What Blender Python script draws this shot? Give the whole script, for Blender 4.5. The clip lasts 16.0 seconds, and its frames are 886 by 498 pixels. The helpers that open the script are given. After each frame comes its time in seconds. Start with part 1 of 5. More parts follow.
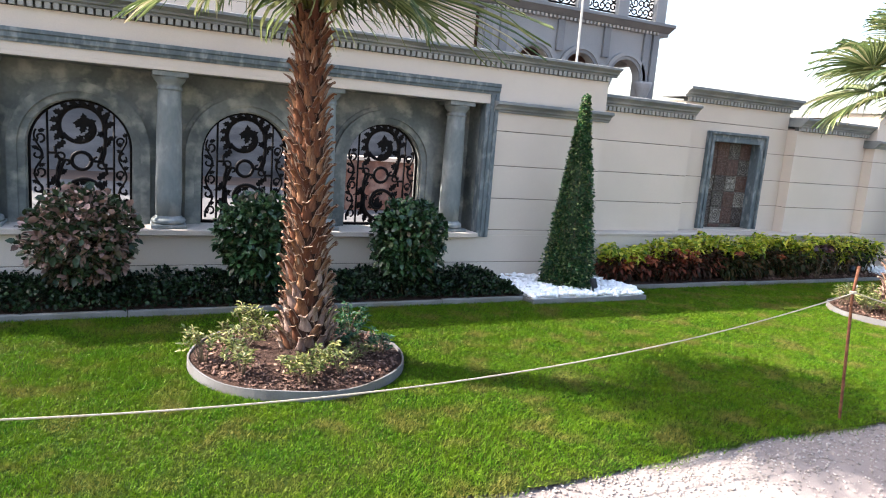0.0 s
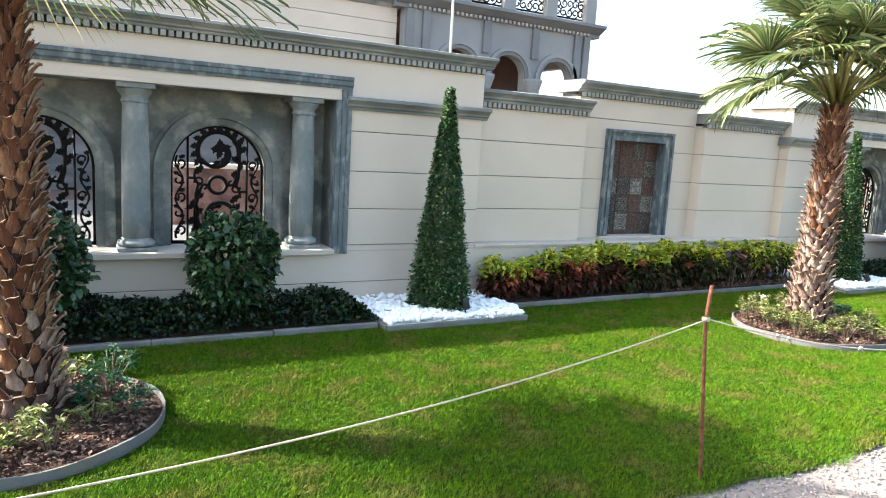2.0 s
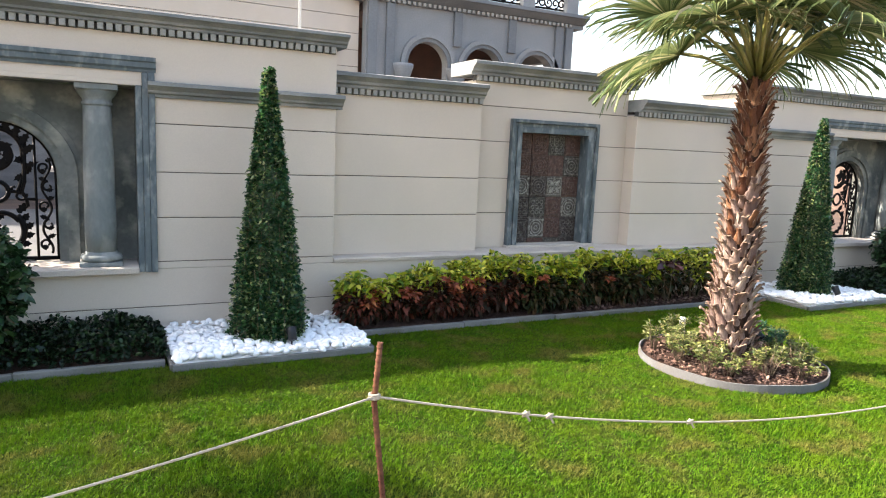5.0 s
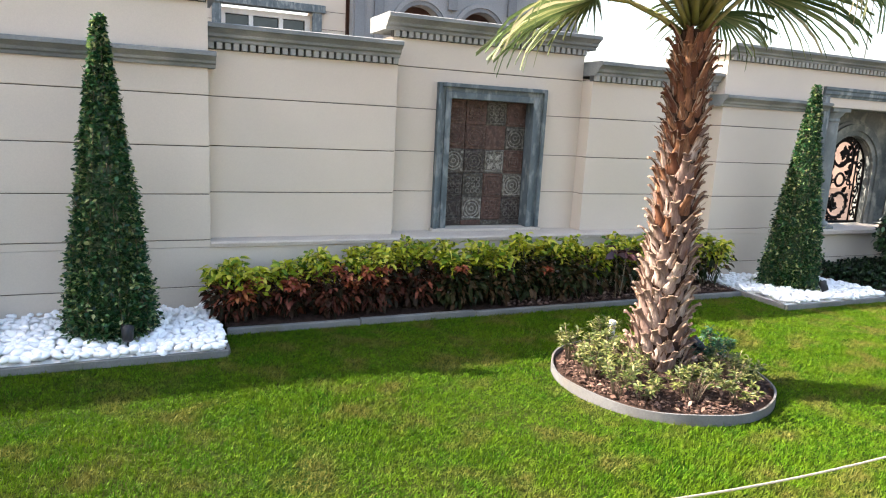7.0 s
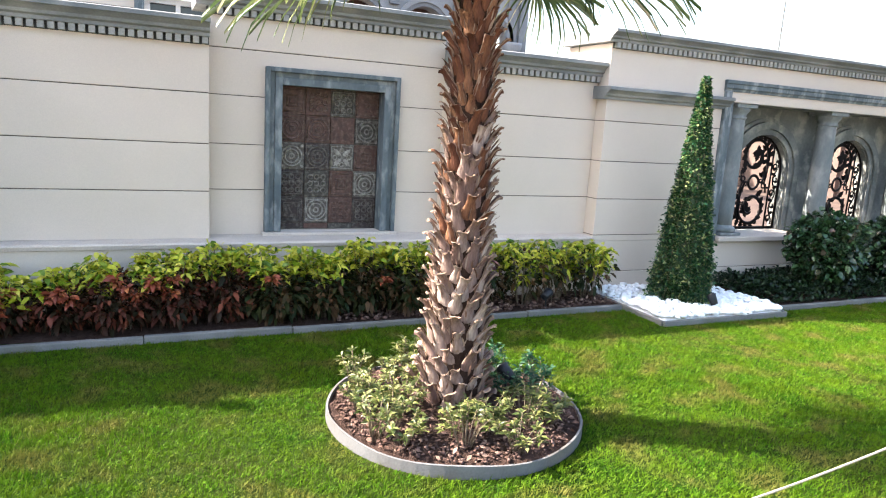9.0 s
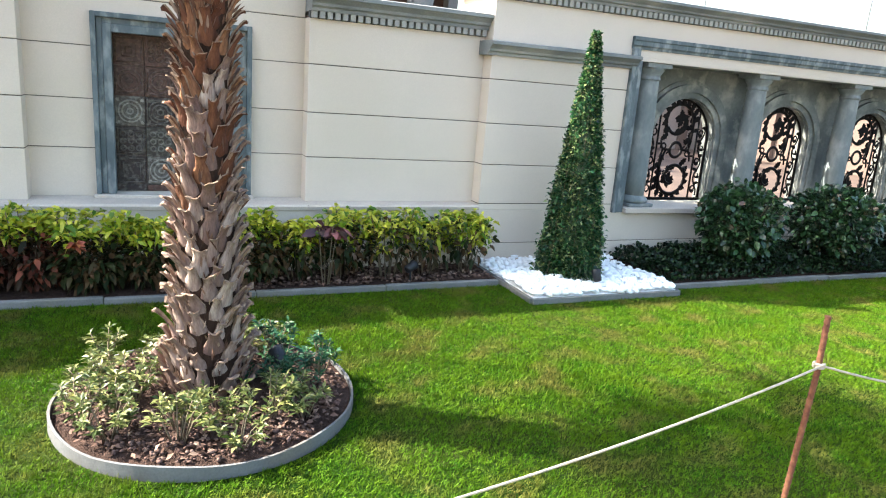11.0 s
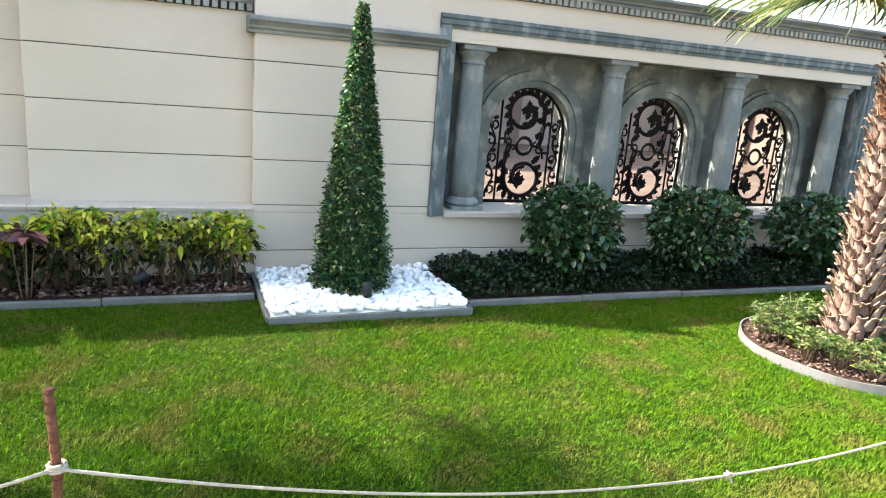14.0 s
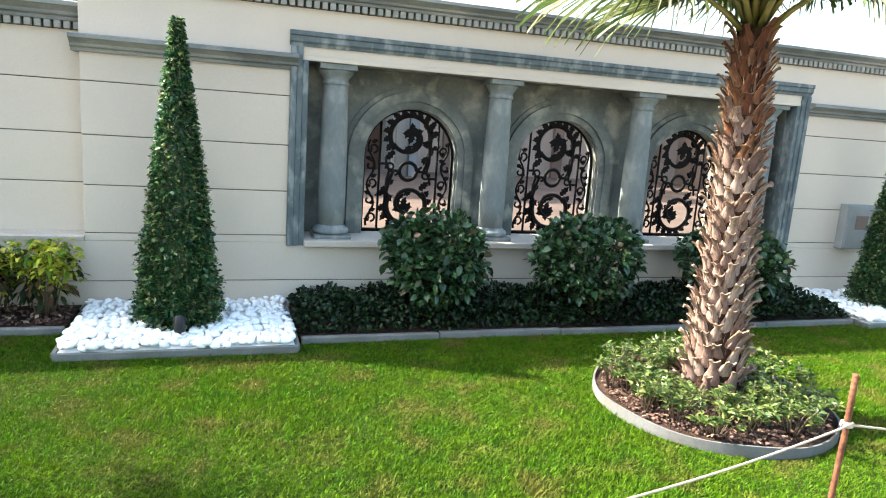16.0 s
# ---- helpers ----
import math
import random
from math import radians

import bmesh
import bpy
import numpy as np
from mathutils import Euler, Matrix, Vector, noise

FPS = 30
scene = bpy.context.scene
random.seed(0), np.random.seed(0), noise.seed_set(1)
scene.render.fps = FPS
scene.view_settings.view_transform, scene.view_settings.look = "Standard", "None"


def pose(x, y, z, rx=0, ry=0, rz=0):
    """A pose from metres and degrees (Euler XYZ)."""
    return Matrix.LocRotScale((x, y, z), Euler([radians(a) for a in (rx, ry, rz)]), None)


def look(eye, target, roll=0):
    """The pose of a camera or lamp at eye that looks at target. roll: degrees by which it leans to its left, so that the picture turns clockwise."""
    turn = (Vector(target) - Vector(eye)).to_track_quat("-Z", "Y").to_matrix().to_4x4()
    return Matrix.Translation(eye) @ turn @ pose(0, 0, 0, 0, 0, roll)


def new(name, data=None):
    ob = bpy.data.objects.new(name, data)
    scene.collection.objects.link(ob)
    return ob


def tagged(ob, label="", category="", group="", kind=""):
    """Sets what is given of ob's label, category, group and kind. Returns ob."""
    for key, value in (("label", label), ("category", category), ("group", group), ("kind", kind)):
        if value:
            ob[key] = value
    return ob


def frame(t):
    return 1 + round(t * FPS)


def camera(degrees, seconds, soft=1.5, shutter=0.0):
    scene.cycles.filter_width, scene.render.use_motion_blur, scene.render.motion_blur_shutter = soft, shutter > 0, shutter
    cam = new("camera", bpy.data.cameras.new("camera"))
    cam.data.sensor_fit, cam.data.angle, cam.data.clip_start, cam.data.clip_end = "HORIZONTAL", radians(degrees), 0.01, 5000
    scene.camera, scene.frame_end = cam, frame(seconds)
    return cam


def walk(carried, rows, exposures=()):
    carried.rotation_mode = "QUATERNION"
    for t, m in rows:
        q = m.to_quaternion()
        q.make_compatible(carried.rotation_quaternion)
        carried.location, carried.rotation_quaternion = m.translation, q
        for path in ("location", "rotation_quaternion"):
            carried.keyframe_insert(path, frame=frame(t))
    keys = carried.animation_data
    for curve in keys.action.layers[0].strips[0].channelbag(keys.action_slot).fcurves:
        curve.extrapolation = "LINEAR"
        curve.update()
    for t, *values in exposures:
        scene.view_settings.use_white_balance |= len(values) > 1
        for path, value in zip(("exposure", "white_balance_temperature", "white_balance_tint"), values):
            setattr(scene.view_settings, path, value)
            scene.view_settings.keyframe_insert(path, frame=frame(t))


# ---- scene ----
cam = camera(66.6, 16.0, soft=1.1)
PATH = [
    (0, (0.442, 0.228, 1.559), (1.295, 2.006, 1.224), 4.5),
    (0.5, (0.753, 0.348, 1.556), (1.669, 2.104, 1.276), 3.0),
    (1, (1.11, 0.461, 1.533), (1.995, 2.231, 1.24), 2.6),
    (1.5, (1.475, 0.526, 1.534), (2.388, 2.269, 1.176), 3.7),
    (2, (1.802, 0.618, 1.547), (2.749, 2.354, 1.247), 3.4),
    (2.5, (2.145, 0.673, 1.536), (3.034, 2.441, 1.246), 3.3),
    (3, (2.496, 0.698, 1.543), (3.368, 2.464, 1.192), 4.1),
    (3.5, (2.818, 0.793, 1.556), (3.729, 2.547, 1.251), 4.1),
    (3.7, (2.932, 0.819, 1.581), (3.853, 2.568, 1.274), 3.0),
    (5.8, (4.242, 1.069, 1.526), (5.042, 2.879, 1.238), 3.2),
    (6, (4.371, 1.099, 1.538), (5.095, 2.937, 1.222), 4.3),
    (6.5, (4.737, 1.191, 1.542), (5.496, 3.002, 1.162), 3.5),
    (7, (5.058, 1.323, 1.556), (5.849, 3.121, 1.179), 3.0),
    (7.5, (5.405, 1.366, 1.55), (6.173, 3.179, 1.199), 4.7),
    (8, (5.766, 1.405, 1.542), (6.544, 3.204, 1.145), 3.9),
    (8.5, (6.084, 1.427, 1.541), (6.944, 3.192, 1.162), 3.2),
    (8.7, (6.256, 1.454, 1.536), (7.092, 3.234, 1.17), 3.2),
    (10.8, (7.67, 1.345, 1.564), (8.445, 3.128, 1.093), 4.8),
    (11, (7.808, 1.362, 1.56), (8.588, 3.142, 1.088), 4.5),
    (11.5, (8.178, 1.398, 1.557), (8.967, 3.182, 1.115), 3.6),
    (12, (8.551, 1.362, 1.555), (9.327, 3.165, 1.172), 6.6),
    (12.5, (8.927, 1.352, 1.551), (9.7, 3.15, 1.143), 6.3),
    (13, (9.272, 1.394, 1.57), (10.056, 3.189, 1.164), 5.0),
    (13.5, (9.606, 1.396, 1.547), (10.318, 3.221, 1.144), 5.3),
    (14, (9.928, 1.38, 1.561), (10.648, 3.186, 1.093), 4.6),
    (14.5, (10.311, 1.409, 1.561), (10.991, 3.237, 1.119), 4.4),
    (15, (10.702, 1.354, 1.562), (11.31, 3.217, 1.165), 5.6),
    (15.5, (11.022, 1.328, 1.508), (11.628, 3.193, 1.115), 4.2),
    (16, (11.392, 1.301, 1.554), (12.012, 3.164, 1.175), 4.1),
]
walk(cam, [(t, look(eye, target, roll)) for t, eye, target, roll in PATH],
     exposures=[(0, 2.02, 6250, 16), (1.5, 2.14, 6200, 7), (2.5, 2.22, 6350, 8), (3.7, 2.16, 6450, 11), (6, 1.93, 6650, 14), (7, 2.11, 6600, 14),
                (8, 2.23, 6400, 14), (8.5, 2.42, 6350, 15), (10.8, 2.45, 6200, 8), (12.5, 2.46, 6250, 6), (13.3, 2.45, 6350, 9), (14, 2.43, 6450, 7), (16, 2.4, 6400, 4)])

# ---- world and sun ----
SUN_AZ, SUN_EL = radians(180 - 29), radians(39.5)
sun_way = Vector((math.cos(SUN_AZ) * math.cos(SUN_EL), math.sin(SUN_AZ) * math.cos(SUN_EL), math.sin(SUN_EL)))
world = bpy.data.worlds.new("sky")
scene.world = world
world.use_nodes = True
wn = world.node_tree
sky = wn.nodes.new("ShaderNodeTexSky")
sky.sky_type, sky.sun_disc = "NISHITA", False
sky.sun_elevation, sky.sun_rotation = SUN_EL, math.atan2(sun_way.x, sun_way.y)
sky.dust_density, sky.air_density, sky.ozone_density = 4.0, 1.3, 1.0
wn.links.new(sky.outputs[0], wn.nodes["Background"].inputs[0])
wn.nodes["Background"].inputs[1].default_value = 0.15
sun = new("sun", bpy.data.lights.new("sun", "SUN"))
sun.data.energy, sun.data.angle, sun.data.color = 5.0, radians(0.7), (1.0, 0.93, 0.82)
sun.matrix_world = look(sun_way * 40, (0, 0, 0))


# ---- materials ----
def material(name, color, rough=0.8, metal=0.0, second=None, scale=6.0, fine=90.0, bump=0.25, dist=0.01, island=None, obj=None, spec=0.5,
             stain=None, stain_scale=1.3, trans=0.0, stretch=(1, 1, 1), lo=0.62, grain=(0.25, 0.75)):
    """A surface with two scales of variation: broad patches towards `second`, fine grain and relief; island: colours by mesh island; obj: by object."""
    m = bpy.data.materials.new(name)
    m.use_nodes = True
    nt = m.node_tree
    b = nt.nodes["Principled BSDF"]
    b.inputs["Roughness"].default_value, b.inputs["Metallic"].default_value = rough, metal
    b.inputs["Specular IOR Level"].default_value = spec
    co = nt.nodes.new("ShaderNodeTexCoord")
    mp = nt.nodes.new("ShaderNodeMapping")
    mp.inputs["Scale"].default_value = stretch
    nt.links.new(co.outputs["Object"], mp.inputs[0])

    def noise_tex(s, d=4.0):
        n = nt.nodes.new("ShaderNodeTexNoise")
        n.inputs["Scale"].default_value, n.inputs["Detail"].default_value = s, d
        nt.links.new(mp.outputs[0], n.inputs["Vector"])
        return n

    def mix(fac, a, c, mode="MIX"):
        x = nt.nodes.new("ShaderNodeMix")
        x.data_type, x.blend_type = "RGBA", mode
        for sock, v in ((x.inputs[0], fac), (x.inputs[6], a), (x.inputs[7], c)):
            if hasattr(v, "links") or hasattr(v, "is_linked"):
                nt.links.new(v, sock)
            else:
                sock.default_value = v if isinstance(v, (int, float)) else (*v[:3], 1)
        return x.outputs[2]

    def ramp(src, stops):
        r = nt.nodes.new("ShaderNodeValToRGB")
        nt.links.new(src, r.inputs[0])
        while len(r.color_ramp.elements) < len(stops):
            r.color_ramp.elements.new(0.5)
        for e, (p, c) in zip(r.color_ramp.elements, stops):
            e.position, e.color = p, (*(c if isinstance(c, tuple) else (c, c, c)), 1)
        return r.outputs[0]

    base = color
    if island:
        g = nt.nodes.new("ShaderNodeNewGeometry")
        base = ramp(g.outputs["Random Per Island"], island)
    elif obj:
        g = nt.nodes.new("ShaderNodeObjectInfo")
        base = ramp(g.outputs["Random"], obj)
    if second:
        base = mix(ramp(noise_tex(scale).outputs[0], [(0.35, 0.0), (0.68, 1.0)]), base, second)
    if stain:
        base = mix(ramp(noise_tex(stain_scale, 8).outputs[0], [(0.5, 0.0), (0.66, 0.85)]), base, stain)
    f = noise_tex(fine, 5)
    base = mix(0.6, base, ramp(f.outputs[0], [(grain[0], lo), (grain[1], 1.0)]), "MULTIPLY")
    nt.links.new(base, b.inputs["Base Color"])
    if bump:
        bp = nt.nodes.new("ShaderNodeBump")
        bp.inputs["Strength"].default_value, bp.inputs["Distance"].default_value = bump, dist
        nt.links.new(f.outputs[0], bp.inputs["Height"])
        nt.links.new(bp.outputs[0], b.inputs["Normal"])
    if trans:
        t = nt.nodes.new("ShaderNodeBsdfTranslucent")
        nt.links.new(base, t.inputs[0])
        s = nt.nodes.new("ShaderNodeMixShader")
        s.inputs[0].default_value = trans
        nt.links.new(b.outputs[0], s.inputs[1])
        nt.links.new(t.outputs[0], s.inputs[2])
        nt.links.new(s.outputs[0], nt.nodes["Material Output"].inputs[0])
    return m


STUCCO = material("stucco", (0.62, 0.533, 0.438), 0.9, second=(0.578, 0.5, 0.415), scale=1.6, fine=140, bump=0.15, dist=0.003, stain=(0.575, 0.495, 0.4), stain_scale=0.9, spec=0.2, lo=0.84)
JOINT = material("joint_mortar", (0.17, 0.145, 0.12), 0.95, second=(0.12, 0.1, 0.085), scale=9, spec=0.1)
CEMENT = material("cement_render", (0.1, 0.112, 0.106), 0.9, second=(0.2, 0.207, 0.19), scale=2.4, fine=30, bump=0.25, dist=0.006, stain=(0.34, 0.335, 0.285), stain_scale=5, spec=0.2, lo=0.62)
MOULD = material("grey_moulding", (0.085, 0.108, 0.116), 0.7, second=(0.135, 0.16, 0.166), scale=9, fine=40, bump=0.2, dist=0.004, stain=(0.27, 0.29, 0.283), stain_scale=15, spec=0.35, stretch=(1, 1, 0.45), lo=0.6)
CORNICE = material("cornice_stone", (0.165, 0.175, 0.172), 0.85, second=(0.235, 0.242, 0.232), scale=4, fine=80, bump=0.25, dist=0.004, stain=(0.33, 0.325, 0.3), stain_scale=2.8, spec=0.2, stretch=(0.7, 1, 1.2))
DENTIL = material("dentil_stone", (0.4, 0.39, 0.36), 0.85, second=(0.34, 0.335, 0.31), scale=12, obj=[(0.0, (0.29, 0.285, 0.265)), (1.0, (0.43, 0.42, 0.385))], spec=0.2)
# near-black backing: the shade between dentils put into the colour
SHADOWGAP = material("dentil_gap_shade", (0.06, 0.06, 0.058), 0.95, second=(0.1, 0.098, 0.09), scale=8, spec=0.1)
COLUMN = material("column_cement", (0.165, 0.185, 0.18), 0.8, second=(0.235, 0.25, 0.242), scale=5, fine=34, bump=0.2, dist=0.004, stain=(0.34, 0.345, 0.32), stain_scale=5, spec=0.3, stretch=(1.2, 1.2, 0.6), lo=0.7)
LEDGE = material("ledge_stone", (0.58, 0.5, 0.415), 0.9, second=(0.52, 0.445, 0.37), scale=5, fine=90, spec=0.4)
IRON = material("wrought_iron", (0.004, 0.004, 0.005), 0.5, second=(0.009, 0.007, 0.006), scale=12, fine=120, bump=0.3, dist=0.002, spec=0.07)
KERB = material("kerb_concrete", (0.15, 0.15, 0.142), 0.85, second=(0.21, 0.205, 0.19), scale=5, fine=90, stain=(0.15, 0.145, 0.12), stain_scale=3, spec=0.2)
RING = material("ring_edging", (0.16, 0.157, 0.155), 0.75, second=(0.115, 0.11, 0.106), scale=4, fine=100, stain=(0.16, 0.14, 0.12), stain_scale=4, spec=0.15)
LAWN = material("lawn_soil", (0.018, 0.045, 0.004), 0.95, second=(0.04, 0.05, 0.01), scale=1.5, fine=220, bump=0.8, dist=0.02, spec=0.05)
SOIL = material("bed_soil", (0.055, 0.033, 0.025), 0.95, second=(0.1, 0.062, 0.048), scale=26, fine=130, bump=1.0, dist=0.03, spec=0.08, lo=0.4)
CLOD = material("soil_clod", (0.1, 0.07, 0.05), 0.95, island=[(0.0, (0.06, 0.036, 0.027)), (0.6, (0.125, 0.075, 0.06)), (1.0, (0.19, 0.125, 0.1))], spec=0.1)
GRAVEL = material("path_gravel", (0.275, 0.235, 0.21), 0.95, second=(0.225, 0.19, 0.172), scale=1.6, fine=260, bump=0.5, dist=0.008, stain=(0.3, 0.26, 0.225), stain_scale=0.7, spec=0.1, lo=0.5)
GRIT = material("gravel_stone", (0.4, 0.38, 0.35), 0.9, island=[(0.0, (0.19, 0.165, 0.145)), (0.5, (0.29, 0.255, 0.23)), (1.0, (0.42, 0.385, 0.35))], spec=0.2)
PEBBLE = material("white_pebble", (0.92, 0.915, 0.9), 0.6, second=(0.86, 0.855, 0.84), scale=14, fine=60, bump=0.1, dist=0.003, spec=0.3, lo=0.85)
GRASS = material("grass_blade", (0.1, 0.2, 0.02), 0.6, island=[(0.0, (0.022, 0.076, 0.003)), (0.45, (0.054, 0.148, 0.005)), (0.9, (0.102, 0.206, 0.008)), (1.0, (0.2, 0.22, 0.04))], second=(0.098, 0.17, 0.006), scale=5, stain=(0.16, 0.148, 0.034), stain_scale=3.6, fine=30, bump=0, spec=0.06, trans=0.2, lo=0.32, grain=(0.36, 0.6))
DARKLEAF = material("glossy_dark_leaf", (0.03, 0.07, 0.02), 0.3, island=[(0.0, (0.008, 0.028, 0.011)), (0.55, (0.026, 0.07, 0.024)), (0.9, (0.065, 0.13, 0.046)), (1.0, (0.12, 0.075, 0.055))], bump=0, trans=0.12, spec=0.5)
BROWNLEAF = material("brown_green_leaf", (0.05, 0.06, 0.03), 0.38, island=[(0.0, (0.012, 0.032, 0.012)), (0.45, (0.04, 0.06, 0.024)), (0.65, (0.19, 0.115, 0.095)), (1.0, (0.38, 0.24, 0.2))], bump=0, trans=0.12, spec=0.4)
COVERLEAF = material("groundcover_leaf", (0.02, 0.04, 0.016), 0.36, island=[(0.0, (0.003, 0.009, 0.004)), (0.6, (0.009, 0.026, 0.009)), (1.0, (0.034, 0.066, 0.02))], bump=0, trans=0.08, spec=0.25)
# the palest yellow stops paint sunlit flecks into some of the leaves
CONELEAF = material("topiary_leaf", (0.05, 0.11, 0.025), 0.32, island=[(0.0, (0.005, 0.032, 0.013)), (0.42, (0.016, 0.08, 0.028)), (0.72, (0.06, 0.155, 0.046)), (0.9, (0.24, 0.3, 0.1)), (1.0, (0.5, 0.5, 0.24))], bump=0, trans=0.32, spec=0.5)
YELLOWLEAF = material("yellow_croton_leaf", (0.3, 0.33, 0.03), 0.38, island=[(0.0, (0.04, 0.11, 0.008)), (0.22, (0.15, 0.25, 0.014)), (0.55, (0.44, 0.47, 0.024)), (1.0, (0.72, 0.65, 0.1))], bump=0, trans=0.32, spec=0.35)
REDLEAF = material("red_croton_leaf", (0.1, 0.05, 0.02), 0.45, island=[(0.0, (0.01, 0.02, 0.006)), (0.55, (0.03, 0.036, 0.011)), (0.8, (0.07, 0.036, 0.016)), (1.0, (0.15, 0.09, 0.045))], bump=0, trans=0.15, spec=0.12)
DEEPRED = material("deep_red_croton_leaf", (0.12, 0.03, 0.02), 0.45, island=[(0.0, (0.016, 0.016, 0.007)), (0.5, (0.05, 0.024, 0.014)), (0.8, (0.12, 0.035, 0.024)), (1.0, (0.26, 0.08, 0.045))], bump=0, trans=0.15, spec=0.12)
ROSETTE = material("scarlet_croton_leaf", (0.3, 0.07, 0.03), 0.42, island=[(0.0, (0.15, 0.035, 0.018)), (0.6, (0.36, 0.085, 0.04)), (1.0, (0.45, 0.17, 0.06))], bump=0, trans=0.2, spec=0.3)
PALELEAF = material("pale_shrub_leaf", (0.2, 0.24, 0.09), 0.45, island=[(0.0, (0.035, 0.06, 0.01)), (0.45, (0.1, 0.125, 0.03)), (0.8, (0.21, 0.215, 0.06)), (1.0, (0.37, 0.345, 0.14))], bump=0, trans=0.2, spec=0.3)
LUSHLEAF = material("lush_bedding_leaf", (0.12, 0.18, 0.05), 0.45, island=[(0.0, (0.022, 0.055, 0.009)), (0.5, (0.07, 0.118, 0.022)), (1.0, (0.19, 0.21, 0.06))], bump=0, trans=0.2, spec=0.3)
DEEPLEAF = material("deep_bedding_leaf", (0.02, 0.07, 0.03), 0.42, island=[(0.0, (0.008, 0.036, 0.018)), (0.6, (0.022, 0.08, 0.036)), (1.0, (0.06, 0.125, 0.045))], bump=0, trans=0.15, spec=0.2)
STEM = material("stem_bark", (0.2, 0.15, 0.09), 0.85, second=(0.12, 0.09, 0.06), scale=20)
BOOT = material("palm_leaf_base", (0.3, 0.18, 0.11), 0.85, obj=[(0.0, (0.17, 0.105, 0.082)), (0.4, (0.33, 0.235, 0.19)), (1.0, (0.56, 0.45, 0.365))], second=(0.15, 0.093, 0.082), scale=10, fine=60, bump=0.7, dist=0.007, stretch=(3, 3, 0.5), spec=0.1, lo=0.4)
# young leaf bases: truly more orange, and also darkened for the crown's shade
YOUNGBOOT = material("young_shaded_leaf_base", (0.3, 0.16, 0.08), 0.85, obj=[(0.0, (0.1, 0.038, 0.02)), (0.4, (0.2, 0.085, 0.042)), (1.0, (0.36, 0.19, 0.1))], second=(0.09, 0.038, 0.026), scale=11, fine=60, bump=0.7, dist=0.007, stretch=(3, 3, 0.5), spec=0.1, lo=0.35)
BARK = material("palm_fibre", (0.032, 0.019, 0.013), 0.95, second=(0.06, 0.034, 0.023), scale=14, fine=80, bump=0.9, dist=0.02, stretch=(2, 2, 0.6), spec=0.08)
FIBRE = material("torn_palm_fibre", (0.2, 0.12, 0.08), 0.9, island=[(0.0, (0.09, 0.045, 0.03)), (0.6, (0.2, 0.12, 0.085)), (1.0, (0.36, 0.27, 0.2))], bump=0, spec=0.1)
FROND = material("palm_leaf", (0.16, 0.22, 0.05), 0.42, island=[(0.0, (0.06, 0.1, 0.032)), (0.5, (0.14, 0.185, 0.065)), (0.85, (0.27, 0.28, 0.12)), (1.0, (0.44, 0.39, 0.24))], bump=0, trans=0.3, spec=0.4)
PETIOLE = material("palm_petiole", (0.17, 0.19, 0.04), 0.5, second=(0.24, 0.18, 0.06), scale=5)
ROPE = material("white_rope", (0.42, 0.38, 0.3), 0.9, second=(0.34, 0.3, 0.23), scale=60, fine=200, bump=0.6, dist=0.003, spec=0.1)
RUST = material("rusty_steel", (0.1, 0.038, 0.022), 0.85, metal=0.1, second=(0.19, 0.085, 0.045), scale=26, fine=120, bump=0.6, dist=0.003, spec=0.2, lo=0.4)
PLASTIC = material("dark_plastic", (0.01, 0.012, 0.015), 0.45, second=(0.02, 0.02, 0.023), scale=20, spec=0.3)
WHITE = material("white_paint", (0.8, 0.79, 0.77), 0.5, second=(0.72, 0.71, 0.68), scale=6)
BOXMETAL = material("grey_metal_box", (0.3, 0.31, 0.305), 0.5, second=(0.25, 0.26, 0.255), scale=6)
GLASS = material("dark_glass", (0.03, 0.04, 0.05), 0.08, second=(0.05, 0.06, 0.07), scale=2, bump=0)
HOUSEGREY = material("grey_house_stone", (0.235, 0.245, 0.25), 0.85, second=(0.29, 0.295, 0.295), scale=0.8, fine=30, spec=0.2)
HOUSETRIM = material("grey_house_trim", (0.16, 0.17, 0.18), 0.85, second=(0.21, 0.22, 0.225), scale=0.8, fine=30, spec=0.2)
LITTER = material("dry_leaf_litter", (0.2, 0.13, 0.09), 0.9, island=[(0.0, (0.07, 0.042, 0.03)), (0.6, (0.17, 0.1, 0.075)), (1.0, (0.32, 0.22, 0.16))], bump=0, spec=0.1)
PAVING = material("yard_paving", (0.12, 0.082, 0.062), 0.85, second=(0.08, 0.056, 0.044), scale=1.2, fine=60, spec=0.2)
DRIVE = material("driveway_concrete", (0.1, 0.1, 0.1), 0.85, second=(0.13, 0.127, 0.122), scale=1.5, fine=60, spec=0.2)
# mottled dark grey that carries the shade on the house's lower wall
SHADEBASE = material("shaded_house_base", (0.1, 0.098, 0.1), 0.8, second=(0.2, 0.19, 0.185), scale=1.3, fine=40, stain=(0.05, 0.05, 0.052), stain_scale=0.8, spec=0.2, stretch=(0.6, 1, 2))
# the outbuilding's plaster again, lightened to make up for the shade on its long wall
SHADEPINK = material("shade_side_plaster", (0.37, 0.3, 0.255), 0.85, second=(0.25, 0.2, 0.17), scale=0.7, fine=50, spec=0.2)
TIP = material("cut_leaf_base", (0.36, 0.26, 0.185), 0.85, second=(0.2, 0.12, 0.075), scale=30, fine=90, spec=0.1, lo=0.4)
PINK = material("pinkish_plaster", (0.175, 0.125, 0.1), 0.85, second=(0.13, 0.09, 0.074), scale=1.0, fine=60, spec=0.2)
ROCK = material("grey_rock", (0.09, 0.1, 0.115), 0.9, second=(0.24, 0.24, 0.25), scale=14, fine=90, bump=0.6, dist=0.006)
